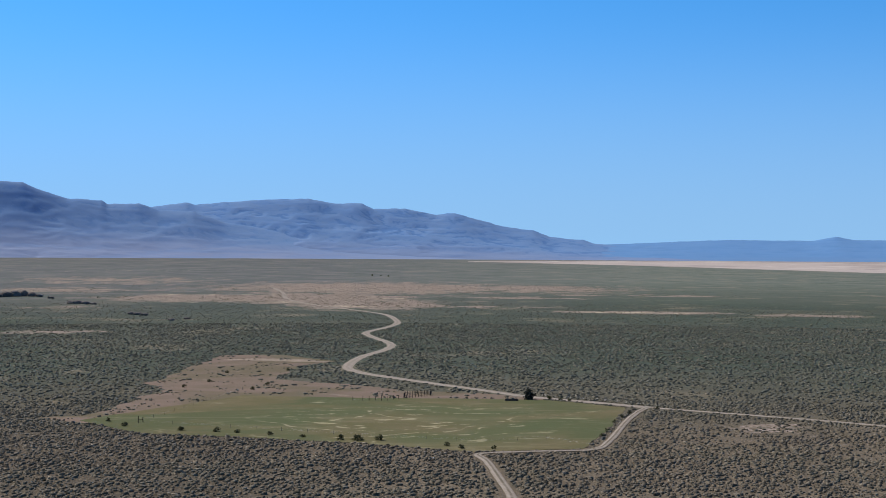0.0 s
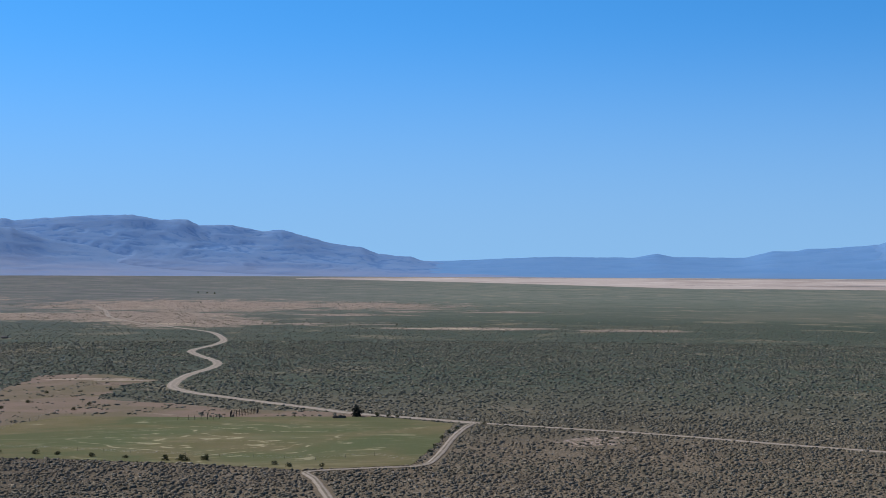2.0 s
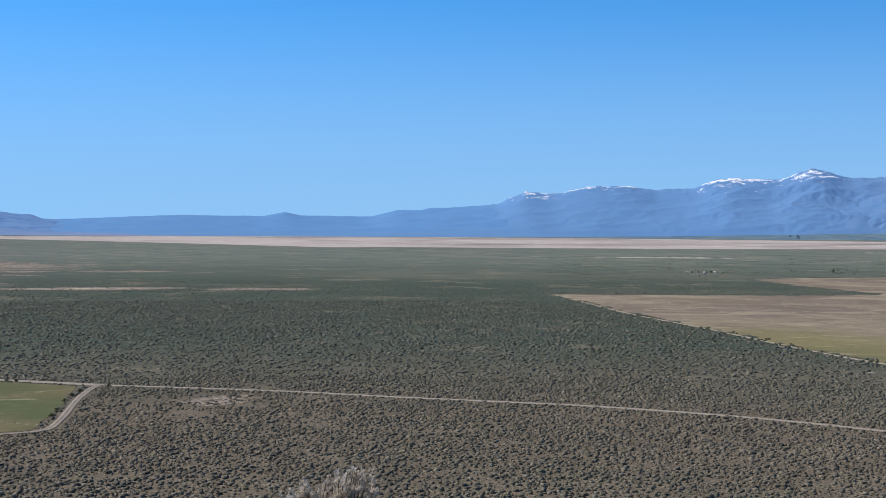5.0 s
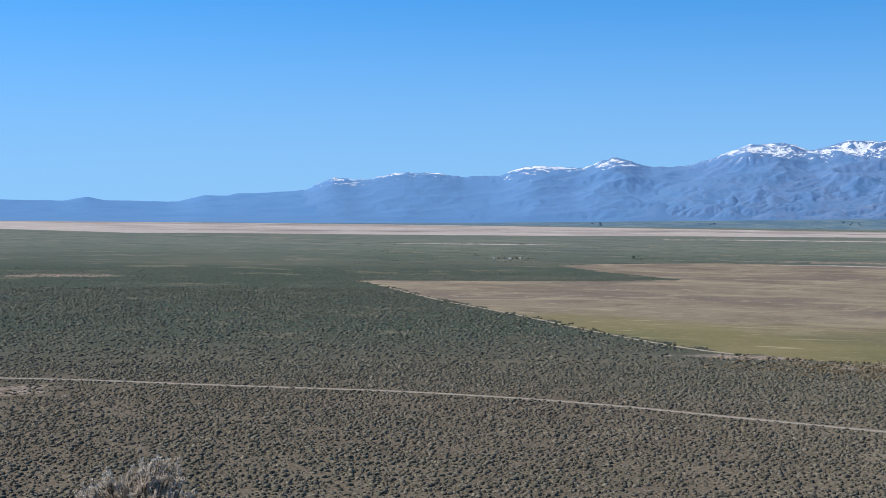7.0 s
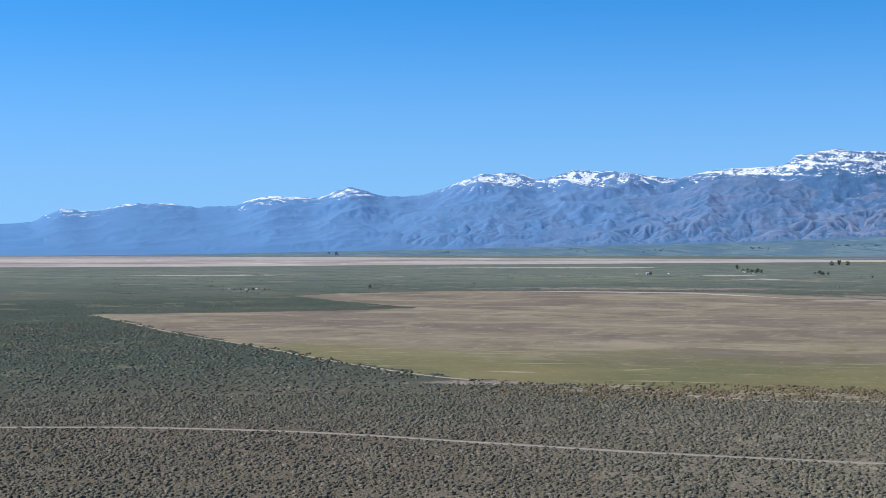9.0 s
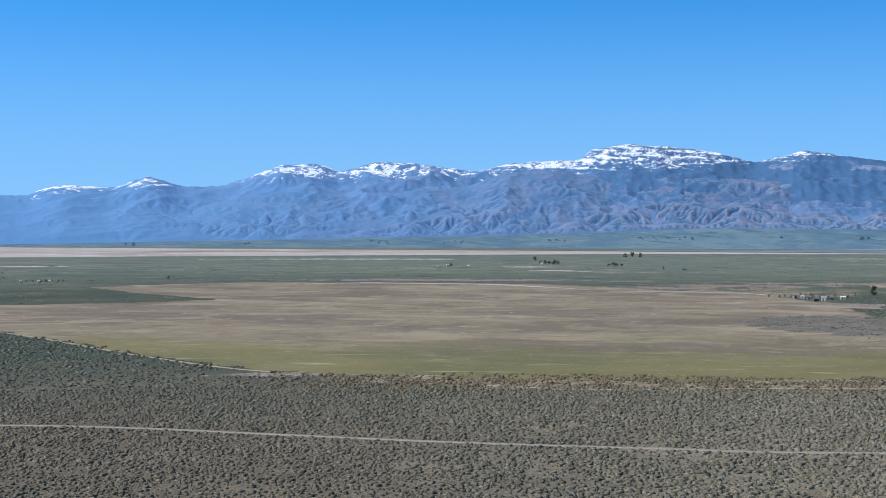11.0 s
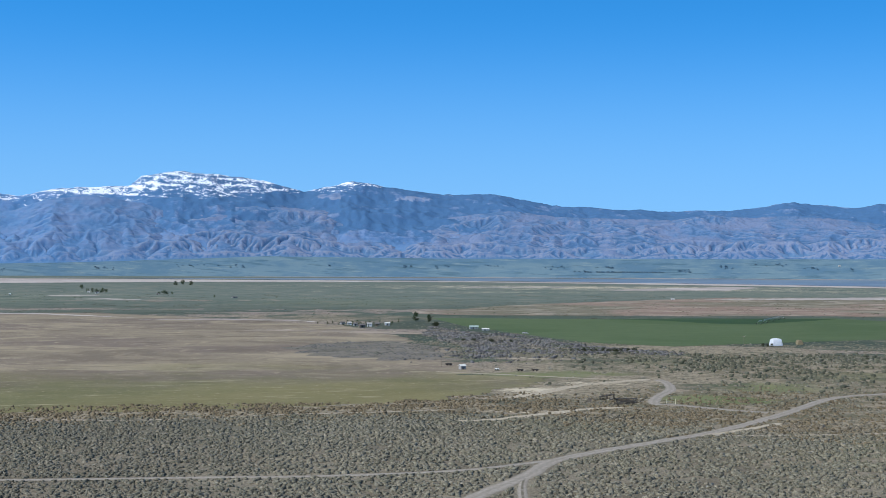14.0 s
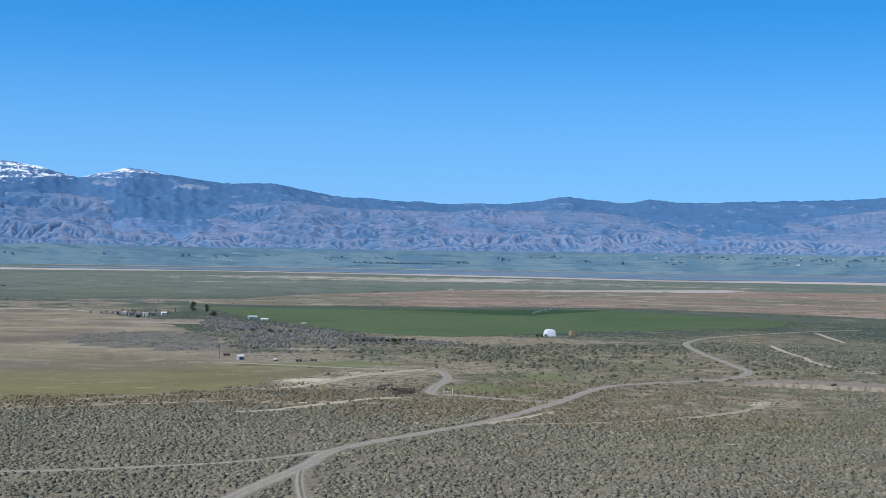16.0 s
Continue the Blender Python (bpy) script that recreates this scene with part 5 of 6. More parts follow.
ROOF = simple("dark_shingle", (0.16, 0.15, 0.15), (0.10, 0.095, 0.095), 2.0)
GLASS = simple("dark_window_glass", (0.05, 0.06, 0.075), (0.03, 0.035, 0.045), 1.0, 0.35)
STEEL = simple("galvanised_steel", (0.58, 0.60, 0.62), (0.44, 0.46, 0.48), 4.0, 0.5, 0.15)
RUSTY = simple("rusty_sheet_steel", (0.150, 0.115, 0.092), (0.070, 0.055, 0.046), 3.0, 0.8)
RUBBER = simple("black_rubber", (0.03, 0.03, 0.03), (0.02, 0.02, 0.02), 5.0)
TARP = simple("white_tarp", (0.74, 0.76, 0.80), (0.58, 0.61, 0.66), 0.6, 0.5, 0.0, 0.12)
STRAW = simple("old_straw", (0.34, 0.27, 0.16), (0.20, 0.155, 0.09), 2.5, 0.95, 0.0, 0.1)
STONE = simple("dark_lava_rock", (0.185, 0.168, 0.160), (0.075, 0.070, 0.068), 0.7, 0.95, 0.0, 0.3)
PALESTONE = simple("grey_lichened_rock", (0.34, 0.33, 0.34), (0.18, 0.17, 0.17), 6.0, 0.95, 0.0, 0.03)
BANK = simple("pink_clay_bank", (0.30, 0.250, 0.205), (0.16, 0.138, 0.110), 0.35, 0.95, 0.0, 0.4)
BARK = simple("grey_bark", (0.16, 0.13, 0.105), (0.08, 0.065, 0.052), 4.0)
LEAF = leafy("cottonwood_leaves", (0.085, 0.115, 0.050), (0.030, 0.050, 0.024))
JUNIPER = leafy("juniper_leaves", (0.045, 0.055, 0.045), (0.015, 0.020, 0.018))
# far grove leaves, blued in their own colour for the haze before them
HAZELEAF = leafy("hazed_grove_leaves", (0.095, 0.178, 0.255), (0.062, 0.130, 0.198))
SHRUB = leafy("greasewood_leaves", (0.075, 0.085, 0.040), (0.028, 0.036, 0.018))
WILLOW = twiggy()
SILVER = leafy("silver_sage_leaves", (0.86, 0.78, 0.67), (0.55, 0.49, 0.42), 0.5)
DRYGRASS = leafy("dry_grass_blades", (0.42, 0.30, 0.19), (0.24, 0.16, 0.10))


def thing(name, label, category, at, turn=0.0, group="", size=1.0, kind=""):
    """An empty at a thing's base, tagged; its parts are built round it."""
    ob = new(name)
    ob.matrix_basis = Matrix.Translation(at) @ Matrix.Rotation(radians(turn), 4, "Z") @ Matrix.Diagonal((size, size, size, 1))
    return tagged(ob, label, category, group, kind)


def part(name, bm, material, parent, label=""):
    me = bpy.data.meshes.new(name)
    bm.to_mesh(me)
    bm.free()
    me.materials.append(material)
    ob = new(name, me)
    ob.parent = parent
    return tagged(ob, label)


def box(bm, x, y, z, sx, sy, sz, bevel=0.0, turn=0.0):
    """A block whose base centre is at x, y, z."""
    m = Matrix.Translation((x, y, z + sz / 2)) @ Matrix.Rotation(radians(turn), 4, "Z") @ Matrix.Diagonal((sx, sy, sz, 1))
    got = bmesh.ops.create_cube(bm, size=1, matrix=m)["verts"]
    if bevel:
        edges = list({e for v in got for e in v.link_edges})
        bmesh.ops.bevel(bm, geom=edges, offset=bevel, segments=1, affect="EDGES")
    return bm


def rod(bm, a, b, r0, r1, n=6):
    """A tapered round bar from a to b."""
    a, b = Vector(a), Vector(b)
    q = (b - a).to_track_quat("Z", "Y").to_matrix()
    rings = []
    for p, r in ((a, r0), (b, r1)):
        rings.append([bm.verts.new(p + q @ Vector((r * math.cos(k * 6.2832 / n), r * math.sin(k * 6.2832 / n), 0))) for k in range(n)])
    for k in range(n):
        bm.faces.new((rings[0][k], rings[0][(k + 1) % n], rings[1][(k + 1) % n], rings[1][k]))
    bm.faces.new(rings[1])
    bm.faces.new(rings[0][::-1])
    return bm


def turned(bearing):
    """The turn that faces a thing's -y side to the viewpoint."""
    return -bearing


def leaf_cloud(bm, rng, centres, spread, size, count):
    for c, s in centres:
        for _ in range(count):
            d = Vector((rng.gauss(0, 1), rng.gauss(0, 1), rng.gauss(0, 0.8)))
            p = c + d.normalized() * s * spread * rng.random() ** 0.4
            u = Vector((rng.gauss(0, 1), rng.gauss(0, 1), rng.gauss(0, 1))).normalized() * size * rng.uniform(0.6, 1.3)
            w = u.cross(Vector((rng.gauss(0, 1), rng.gauss(0, 1), rng.gauss(0, 1)))).normalized() * size * rng.uniform(0.4, 0.9)
            bm.faces.new([bm.verts.new(p + k) for k in (-u, w, u, -w)])


def tree(label, at, height, width, seed, leaves=LEAF, low=0.25, clumps=26, each=22, name="tree", category="tree", group="", stem=True):
    """Tapered trunk, limbs, and a crown of leaf clumps with gaps."""
    rng = random.Random(seed)
    root = thing(name, label, category, at, 0, group)
    bm = bmesh.new()
    lean = Vector((rng.uniform(-0.05, 0.05), rng.uniform(-0.05, 0.05), 0)) * height
    top = Vector((0, 0, height * 0.72)) + lean
    mid = top * 0.5
    r = max(0.05, height * 0.028)
    rod(bm, (0, 0, -0.2), mid, r * 1.3, r * 0.85, 7)
    rod(bm, mid, top, r * 0.85, r * 0.3, 7)
    centres = []
    for k in range(clumps):
        a, u = rng.uniform(0, 6.283), rng.random() ** 0.6
        h = rng.uniform(low, 1.0)
        fat = math.sin(math.pi * min(1, max(0.12, (h - low) / (1 - low) * 0.85 + 0.1))) ** 0.6
        c = Vector((math.cos(a) * u * width * 0.42 * fat, math.sin(a) * u * width * 0.42 * fat, height * h * 0.93)) + lean * h
        centres.append((c, width * rng.uniform(0.13, 0.24)))
        if k % 3 == 0:
            rod(bm, Vector((0, 0, height * min(h, 0.7) * 0.6)) + lean * h * 0.6, c, r * 0.45, r * 0.12, 5)
    part("trunk", bm, BARK, root, "rough grey-brown trunk and limbs")
    bm = bmesh.new()
    leaf_cloud(bm, rng, centres, 1.0, width * 0.055, each)
    part("crown", bm, leaves, root)
    return root


def shrub(label, at, height, width, seed, leaves=SHRUB, group=""):
    return tree(label, at, height, width, seed, leaves, 0.0, 16, 24, "shrub", "shrub", group)


def gable_house(name, label, category, at, turn, w, d, h, rise, wall_mat, roof_mat, windows=2, group="", size=1.0):
    root = thing(name, label, category, at, turn, group, size)
    bm = bmesh.new()
    v = [bm.verts.new(p) for p in ((-w / 2, -d / 2, -0.2), (w / 2, -d / 2, -0.2), (w / 2, d / 2, -0.2), (-w / 2, d / 2, -0.2),
                                   (-w / 2, -d / 2, h), (w / 2, -d / 2, h), (w / 2, d / 2, h), (-w / 2, d / 2, h), (-w / 2, 0, h + rise), (w / 2, 0, h + rise))]
    for f in ((0, 1, 5, 4), (2, 3, 7, 6), (1, 2, 6, 9, 5), (3, 0, 4, 8, 7), (4, 5, 9, 8), (6, 7, 8, 9)):
        bm.faces.new([v[k] for k in f])
    part("wall", bm, wall_mat, root)
    bm = bmesh.new()
    o, t = 0.35, 0.12
    for sgn in (-1, 1):
        slope = Vector((0, -sgn * d / 2, rise))
        a = Vector((0, sgn * d / 2, h)) - slope.normalized() * o
        b = Vector((0, 0, h + rise))
        up = Vector((0, 0, t))
        q = [bm.verts.new(p + Vector((x, 0, 0)) + u) for u in (Vector((0, 0, 0.02)), up + Vector((0, 0, 0.02))) for p, x in ((a, -w / 2 - o), (a, w / 2 + o), (b, w / 2 + o), (b, -w / 2 - o))]
        for f in ((0, 1, 2, 3), (7, 6, 5, 4), (0, 4, 5, 1), (1, 5, 6, 2), (2, 6, 7, 3), (3, 7, 4, 0)):
            bm.faces.new([q[k] for k in f])
    part("roof", bm, roof_mat, root)
    part("door", box(bmesh.new(), -w * 0.12, -d / 2 - 0.03, 0, min(1.0, w * 0.2), 0.08, min(2.05, h * 0.85), 0.01), DARKWOOD, root, "dark plank door")
    for k in range(windows):
        x = w * (0.28 if k == 0 else -0.36)
        pane = part("window", box(bmesh.new(), x, -d / 2 - 0.03, h * 0.42, w * 0.14, 0.07, h * 0.32, 0.01), GLASS, root, "dark window")
        part("sill", box(bmesh.new(), x, -d / 2 - 0.08, h * 0.39, w * 0.17, 0.16, h * 0.03), WHITE, pane)
    return root


def fence(name, label, line, gap, height, rails, post_mat, rail_mat, thick=0.13, seed=1, group=""):
    """Posts of their own along a plan line, with rails or wires between."""
    rng = random.Random(seed)
    x0, y0 = line[0]
    root = thing(name, label, "fence", (x0, y0, 0), 0, group)
    spots = []
    for (ax, ay), (bx, by) in zip(line, line[1:]):
        n = max(1, round(math.hypot(bx - ax, by - ay) / gap))
        spots += [(ax + (bx - ax) * k / n, ay + (by - ay) * k / n) for k in range(n)]
    spots.append(tuple(line[-1]))
    for x, y in spots:
        h = height * rng.uniform(0.85, 1.12)
        bm = rod(bmesh.new(), (x - x0, y - y0, -0.3), (x - x0 + rng.uniform(-0.07, 0.07), y - y0 + rng.uniform(-0.07, 0.07), h), thick / 2, thick * 0.42, 6)
        part("post", bm, post_mat, root)
    for k, (z, r) in enumerate(rails):
        bm = bmesh.new()
        for (ax, ay), (bx, by) in zip(spots, spots[1:]):
            rod(bm, (ax - x0, ay - y0, z + rng.uniform(-0.03, 0.03)), (bx - x0, by - y0, z + rng.uniform(-0.03, 0.03)), r, r, 4)
        part("rail" if r > 0.02 else "wire", bm, rail_mat, root)
    return root


def at_plan(*points):
    return [tuple(p) for p in plan(points).tolist()]


# ---------------------------------------------------------------- on the hill: sagebrush bush, rock and dry grass
def hill_bush(at, width, height, seed):
    rng = random.Random(seed)
    root = thing("sagebrush_bush", "silver-grey sagebrush bush on the hilltop's edge", "bush", at)
    stems, leaves = bmesh.new(), bmesh.new()
    for k in range(165):
        a, u = rng.uniform(0, 6.283), rng.random() ** 0.5
        low = k % 10 < 4  # the lower side lobe
        cx, cy, w, h = (-0.24, 0.075, 0.58, 0.84) if low else (0.19, -0.06, 0.78, 1.02)
        tip = Vector((cx * width + math.cos(a) * u * width * w / 2, cy * width + math.sin(a) * u * width * w / 2, height * h * (0.98 - 0.42 * u * u) * rng.uniform(0.86, 1.0)))
        base = Vector((math.cos(a) * 0.05, math.sin(a) * 0.05, -0.08))
        knee = base.lerp(tip, 0.5) + Vector((rng.uniform(-0.05, 0.05), rng.uniform(-0.05, 0.05), -0.06))
        rod(stems, base, knee, 0.013, 0.009, 5)
        rod(stems, knee, tip, 0.009, 0.003, 5)
        for _ in range(9):
            p = knee.lerp(tip, rng.uniform(0.1, 1.0))
            way = ((tip - knee).normalized() * 0.6 + Vector((rng.gauss(0, 0.5), rng.gauss(0, 0.5), 0.55))).normalized()
            length = rng.uniform(0.05, 0.11)
            rod(stems, p, p + way * length, 0.003, 0.0012, 4)
            for _ in range(38):
                q = p + way * length * rng.uniform(0.15, 1.0)
                d = (way * 0.9 + Vector((rng.gauss(0, 0.6), rng.gauss(0, 0.6), rng.gauss(0.2, 0.5)))).normalized() * rng.uniform(0.016, 0.034)
                w = d.cross(Vector((rng.gauss(0, 1), rng.gauss(0, 1), rng.gauss(0, 1)))).normalized() * rng.uniform(0.0035, 0.0065)
                leaves.faces.new([leaves.verts.new(c) for c in (q - w * 0.4, q + d * 0.6 + w, q + d, q + d * 0.6 - w)])
    part("stem", stems, BARK, root, "twisted grey-brown stems")
    part("foliage", leaves, SILVER, root)


hill_bush(spot(17.2, 12.0, -0.05), 0.92, 0.92, 3)


def boulder(name, label, at, w, d, h, seed, material, group=""):
    bm = bmesh.new()
    bmesh.ops.create_icosphere(bm, subdivisions=3, radius=0.5)
    off = Vector((seed * 3.7, seed * 1.3, 0))
    for v in bm.verts:
        n = noise.noise(v.co * 2.2 + off) * 0.22 + noise.noise(v.co * 5.5 + off) * 0.09
        q = v.co * (1 + n)
        v.co = Vector((q.x * w, q.y * d, max(q.z * h * 1.25 + h * 0.32, -0.1)))
    me = bpy.data.meshes.new(name)
    bm.to_mesh(me)
    bm.free()
    me.materials.append(material)
    ob = new(name, me)
    ob.matrix_basis = Matrix.Translation(at)
    return tagged(ob, label, "rock", group)


boulder("rock", "grey lichened rock beside the sagebrush bush", spot(18.15, 11.4, -0.02), 0.34, 0.3, 0.42, 5, PALESTONE)


def grass_tuft(at, width, height, seed):
    rng = random.Random(seed)
    bm = bmesh.new()
    for _ in range(420):
        a, u = rng.uniform(0, 6.283), rng.random() ** 0.5 * width / 2
        p = Vector((math.cos(a) * u, math.sin(a) * u, -0.03))
        d = Vector((rng.gauss(0, 0.22), rng.gauss(0, 0.22), 1)).normalized() * height * rng.uniform(0.45, 1.0)
        w = Vector((rng.gauss(0, 1), rng.gauss(0, 1), 0)).normalized() * 0.003
        bend = Vector((rng.gauss(0, 0.04), rng.gauss(0, 0.04), 0))
        v = [bm.verts.new(c) for c in (p - w, p + w, p + d * 0.55 + w * 0.8, p + d + bend, p + d * 0.55 - w * 0.8)]
        bm.faces.new(v)
    me = bpy.data.meshes.new("grass_tuft")
    bm.to_mesh(me)
    bm.free()
    me.materials.append(DRYGRASS)
    ob = new("grass_tuft", me)
    ob.matrix_basis = Matrix.Translation(at)
    return tagged(ob, "tuft of dry reddish grass by the sagebrush bush", "grass", "dry grass tufts")


for gb, gr, gs in ((15.5, 12.2, 1), (15.1, 11.9, 2), (19.9, 12.3, 3)):
    grass_tuft(spot(gb, gr), 0.28, 0.52, gs)

# ---------------------------------------------------------------- pasture: fences, pen, trough, shrubs
fence("pasture_fence", "sparse weathered posts with wire round the pasture", at_plan((8.1, 472), (7.3, 440), (6.62, 398), (5.95, 378), (4.2, 392), (1.84, 384), (-0.64, 389), (-3.3, 396), (-7.45, 412), (-9.47, 421), (-12.0, 432), (-11.47, 444), (-8.0, 527)),
      9.0, 1.1, ((0.5, 0.005), (0.85, 0.005)), WOOD, STEEL, 0.10, 2)
fence("pen_fence", "row of tall dark posts beside the pasture", at_plan((-3.6, 487), (-3.2, 488), (-2.7, 489), (-2.2, 488), (-1.55, 495)), 2.6, 1.8, ((0.6, 0.006),), DARKWOOD, STEEL, 0.2, 3)
fence("loading_pen", "dark close-set plank pen with tall posts", at_plan((-1.55, 496), (-1.2, 499), (-0.85, 502), (-0.5, 505), (-0.45, 513), (-1.0, 512), (-1.5, 507), (-1.55, 496)), 1.3, 1.45, ((0.5, 0.05), (1.0, 0.05)), DARKWOOD, DARKWOOD, 0.22, 4)
fence("lane_fence", "line of old posts beside the dirt road", at_plan((8.6, 480), (6.4, 492), (4.6, 501), (3.0, 512)), 7.0, 1.3, ((0.5, 0.006), (0.9, 0.006)), DARKWOOD, STEEL, 0.16, 5)
fence("corner_posts", "two stout dark posts at the pasture's corner", at_plan((-12.07, 432), (-11.88, 432)), 1.6, 1.9, ((1.0, 0.05),), DARKWOOD, DARKWOOD, 0.26, 6)
tree("dark dense juniper tree beside the dirt road", spot(3.5, 495), 3.6, 4.4, 12, JUNIPER, 0.1, 30, 34)


def trough(at, turn):
    root = thing("stock_trough", "long low rusty stock trough by the juniper", "trough", at, turn)
    bm = bmesh.new()
    for y, sy in ((-0.55, 0.06), (0.55, 0.06)):
        box(bm, 0, y, 0.12, 4.6, sy, 0.6, 0.01)
    for x in (-2.27, 2.27):
        box(bm, x, 0, 0.12, 0.06, 1.04, 0.6, 0.01)
    box(bm, 0, 0, 0.12, 4.48, 1.04, 0.06)
    part("tank", bm, RUSTY, root)
    part("water", box(bmesh.new(), 0, 0, 0.2, 4.4, 1.0, 0.12), GLASS, root, "dark still water")
    for x in (-1.8, 0, 1.8):
        part("skid", box(bmesh.new(), x, 0, -0.03, 0.2, 1.4, 0.15, 0.02), DARKWOOD, root)


trough(spot(2.78, 490), 4)
rng = random.Random(77)
for sb_, sr_, sh, sw in ((-4.09, 388, 1.7, 3.0), (-3.41, 387, 1.9, 4.2), (-2.51, 387, 1.7, 3.4), (-6.9, 399, 1.3, 2.4), (-9.0, 408, 1.5, 2.8), (-10.4, 412, 1.3, 3.0), (-8.2, 405, 1.2, 2.2), (-5.6, 394, 1.2, 2.2), (0.2, 376, 1.3, 2.4),
                         (0.75, 372, 1.2, 2.8), (2.1, 371, 1.2, 2.0), (4.3, 497, 1.5, 2.8), (4.75, 495, 1.2, 2.4), (5.1, 492, 1.1, 2.0), (6.9, 432, 1.3, 1.9), (6.6, 410, 1.4, 1.8), (7.2, 446, 1.3, 1.8), (6.4, 400, 1.2, 2.0), (7.5, 458, 1.2, 2.0),
                         (-7.6, 528, 1.3, 2.4), (-9.3, 560, 1.3, 2.6), (-7.0, 545, 1.5, 2.6), (-8.6, 600, 1.4, 2.6), (-10.3, 540, 1.3, 2.5), (-6.2, 610, 1.3, 2.6), (8.6, 470, 1.5, 2.2), (-13.2, 437, 1.3, 2.4), (-12.6, 425, 1.4, 3.0)):
    shrub("dark green greasewood shrub at the pasture's edge", spot(sb_, sr_), sh * 0.8, sw * 0.85, rng.random(), SHRUB, "dark shrubs round the pasture")

# dark outcrop on the rise
for k, (b_, r_, w_, h_) in enumerate(((-17.4, 1545, 12, 5.0), (-17.1, 1560, 13, 6.0), (-16.75, 1568, 13, 6.4), (-16.45, 1572, 12, 7.0), (-16.1, 1566, 10, 5.0), (-15.85, 1555, 8, 3.4), (-15.4, 1500, 7, 2.6), (-14.65, 1362, 8, 3.2), (-14.4, 1358, 9, 3.6),
                                      (-14.1, 1350, 8, 3.0), (-13.8, 1340, 6, 2.2), (-12.35, 1136, 6, 2.4), (-12.1, 1128, 7, 2.8), (-11.85, 1118, 6, 2.2), (-10.8, 1040, 5, 1.8), (-10.2, 1056, 5, 1.8))):
    boulder("boulder", "dark lava outcrop boulder among sagebrush", spot(b_, r_), w_, w_ * 0.7, h_, 20 + k, STONE, "dark outcrop boulders")

# ---------------------------------------------------------------- meadow's far end: sheds, corral, poles
gable_house("shed", "small pale gabled shed with a white roof at the meadow's end", "shed", spot(66.82, 727), turned(66.8) + 35, 2.9, 2.4, 1.8, 0.7, GREY, WHITE, 1)


def trailer(at, turn, w, h, material, label):
    root = thing("trailer", label, "trailer", at, turn, "old trailers on the flat")
    body = part("body", box(bmesh.new(), 0, 0, 0.45, w, 2.1, h, 0.12), material, root)
    part("window", box(bmesh.new(), w * 0.2, -1.06, 0.45 + h * 0.5, w * 0.2, 0.05, h * 0.3, 0.01), GLASS, body, "dark window")
    for x in (-w * 0.25, w * 0.25):
        for y in (-0.95, 0.95):
            m = Matrix.Translation((x, y, 0.33)) @ Matrix.Rotation(radians(90), 4, "X")
            bm = bmesh.new()
            bmesh.ops.create_cone(bm, cap_ends=True, segments=14, radius1=0.34, radius2=0.34, depth=0.22, matrix=m)
            part("wheel", bm, RUBBER, root, "black wheel")
    part("drawbar", rod(bmesh.new(), (w / 2, 0, 0.5), (w / 2 + 1.1, 0, 0.45), 0.05, 0.04), STEEL, root)


trailer(spot(66.28, 755), turned(66) + 5, 3.4, 0.8, DARKWOOD, "low dark flat trailer near the shed")
trailer(spot(68.22, 722), turned(68) - 8, 2.0, 0.6, WHITE, "small white trailer on the flat")
trailer(spot(69.15, 717), turned(69) + 6, 3.2, 0.6, DARKWOOD, "low dark flatbed trailer on the flat")
trailer(spot(69.75, 719), turned(70) - 4, 3.4, 0.6, DARKWOOD, "low dark trailer beside brush")


def pole(at, turn, height, label):
    root = thing("utility_pole", label, "utility pole", at, turn, "utility poles")
    part("mast", rod(bmesh.new(), (0, 0, -0.4), (0, 0, height), 0.16, 0.11, 8), WOOD, root)
    arm = part("crossarm", box(bmesh.new(), 0, 0, height - 0.8, 2.2, 0.12, 0.14, 0.01), WOOD, root)
    for x in (-0.95, -0.35, 0.35, 0.95):
        part("insulator", rod(bmesh.new(), (x, 0, height - 0.66), (x, 0, height - 0.44), 0.05, 0.03), WHITE, arm)


for pb, pr in ((66.0, 742), (68.6, 790), (77.98, 972), (71.4, 840)):
    pole(spot(pb, pr), turned(pb), 7.5, "grey wooden utility pole on the flat")

fence("corral_fence", "weathered plank corral fence beside the lane", at_plan((71.8, 553), (72.3, 549), (72.9, 545), (73.7, 549), (74.0, 560), (73.3, 565), (72.6, 566), (71.9, 560), (71.8, 553)), 2.4, 1.2, ((0.4, 0.05), (0.95, 0.05)), WOOD, WOOD, 0.14, 8)
fence("corral_chute", "dark close plank loading chute", at_plan((72.9, 546), (73.3, 547.5), (73.7, 549)), 1.2, 1.2, ((0.25, 0.1), (0.55, 0.1), (0.85, 0.1), (1.1, 0.1)), DARKWOOD, DARKWOOD, 0.2, 9)


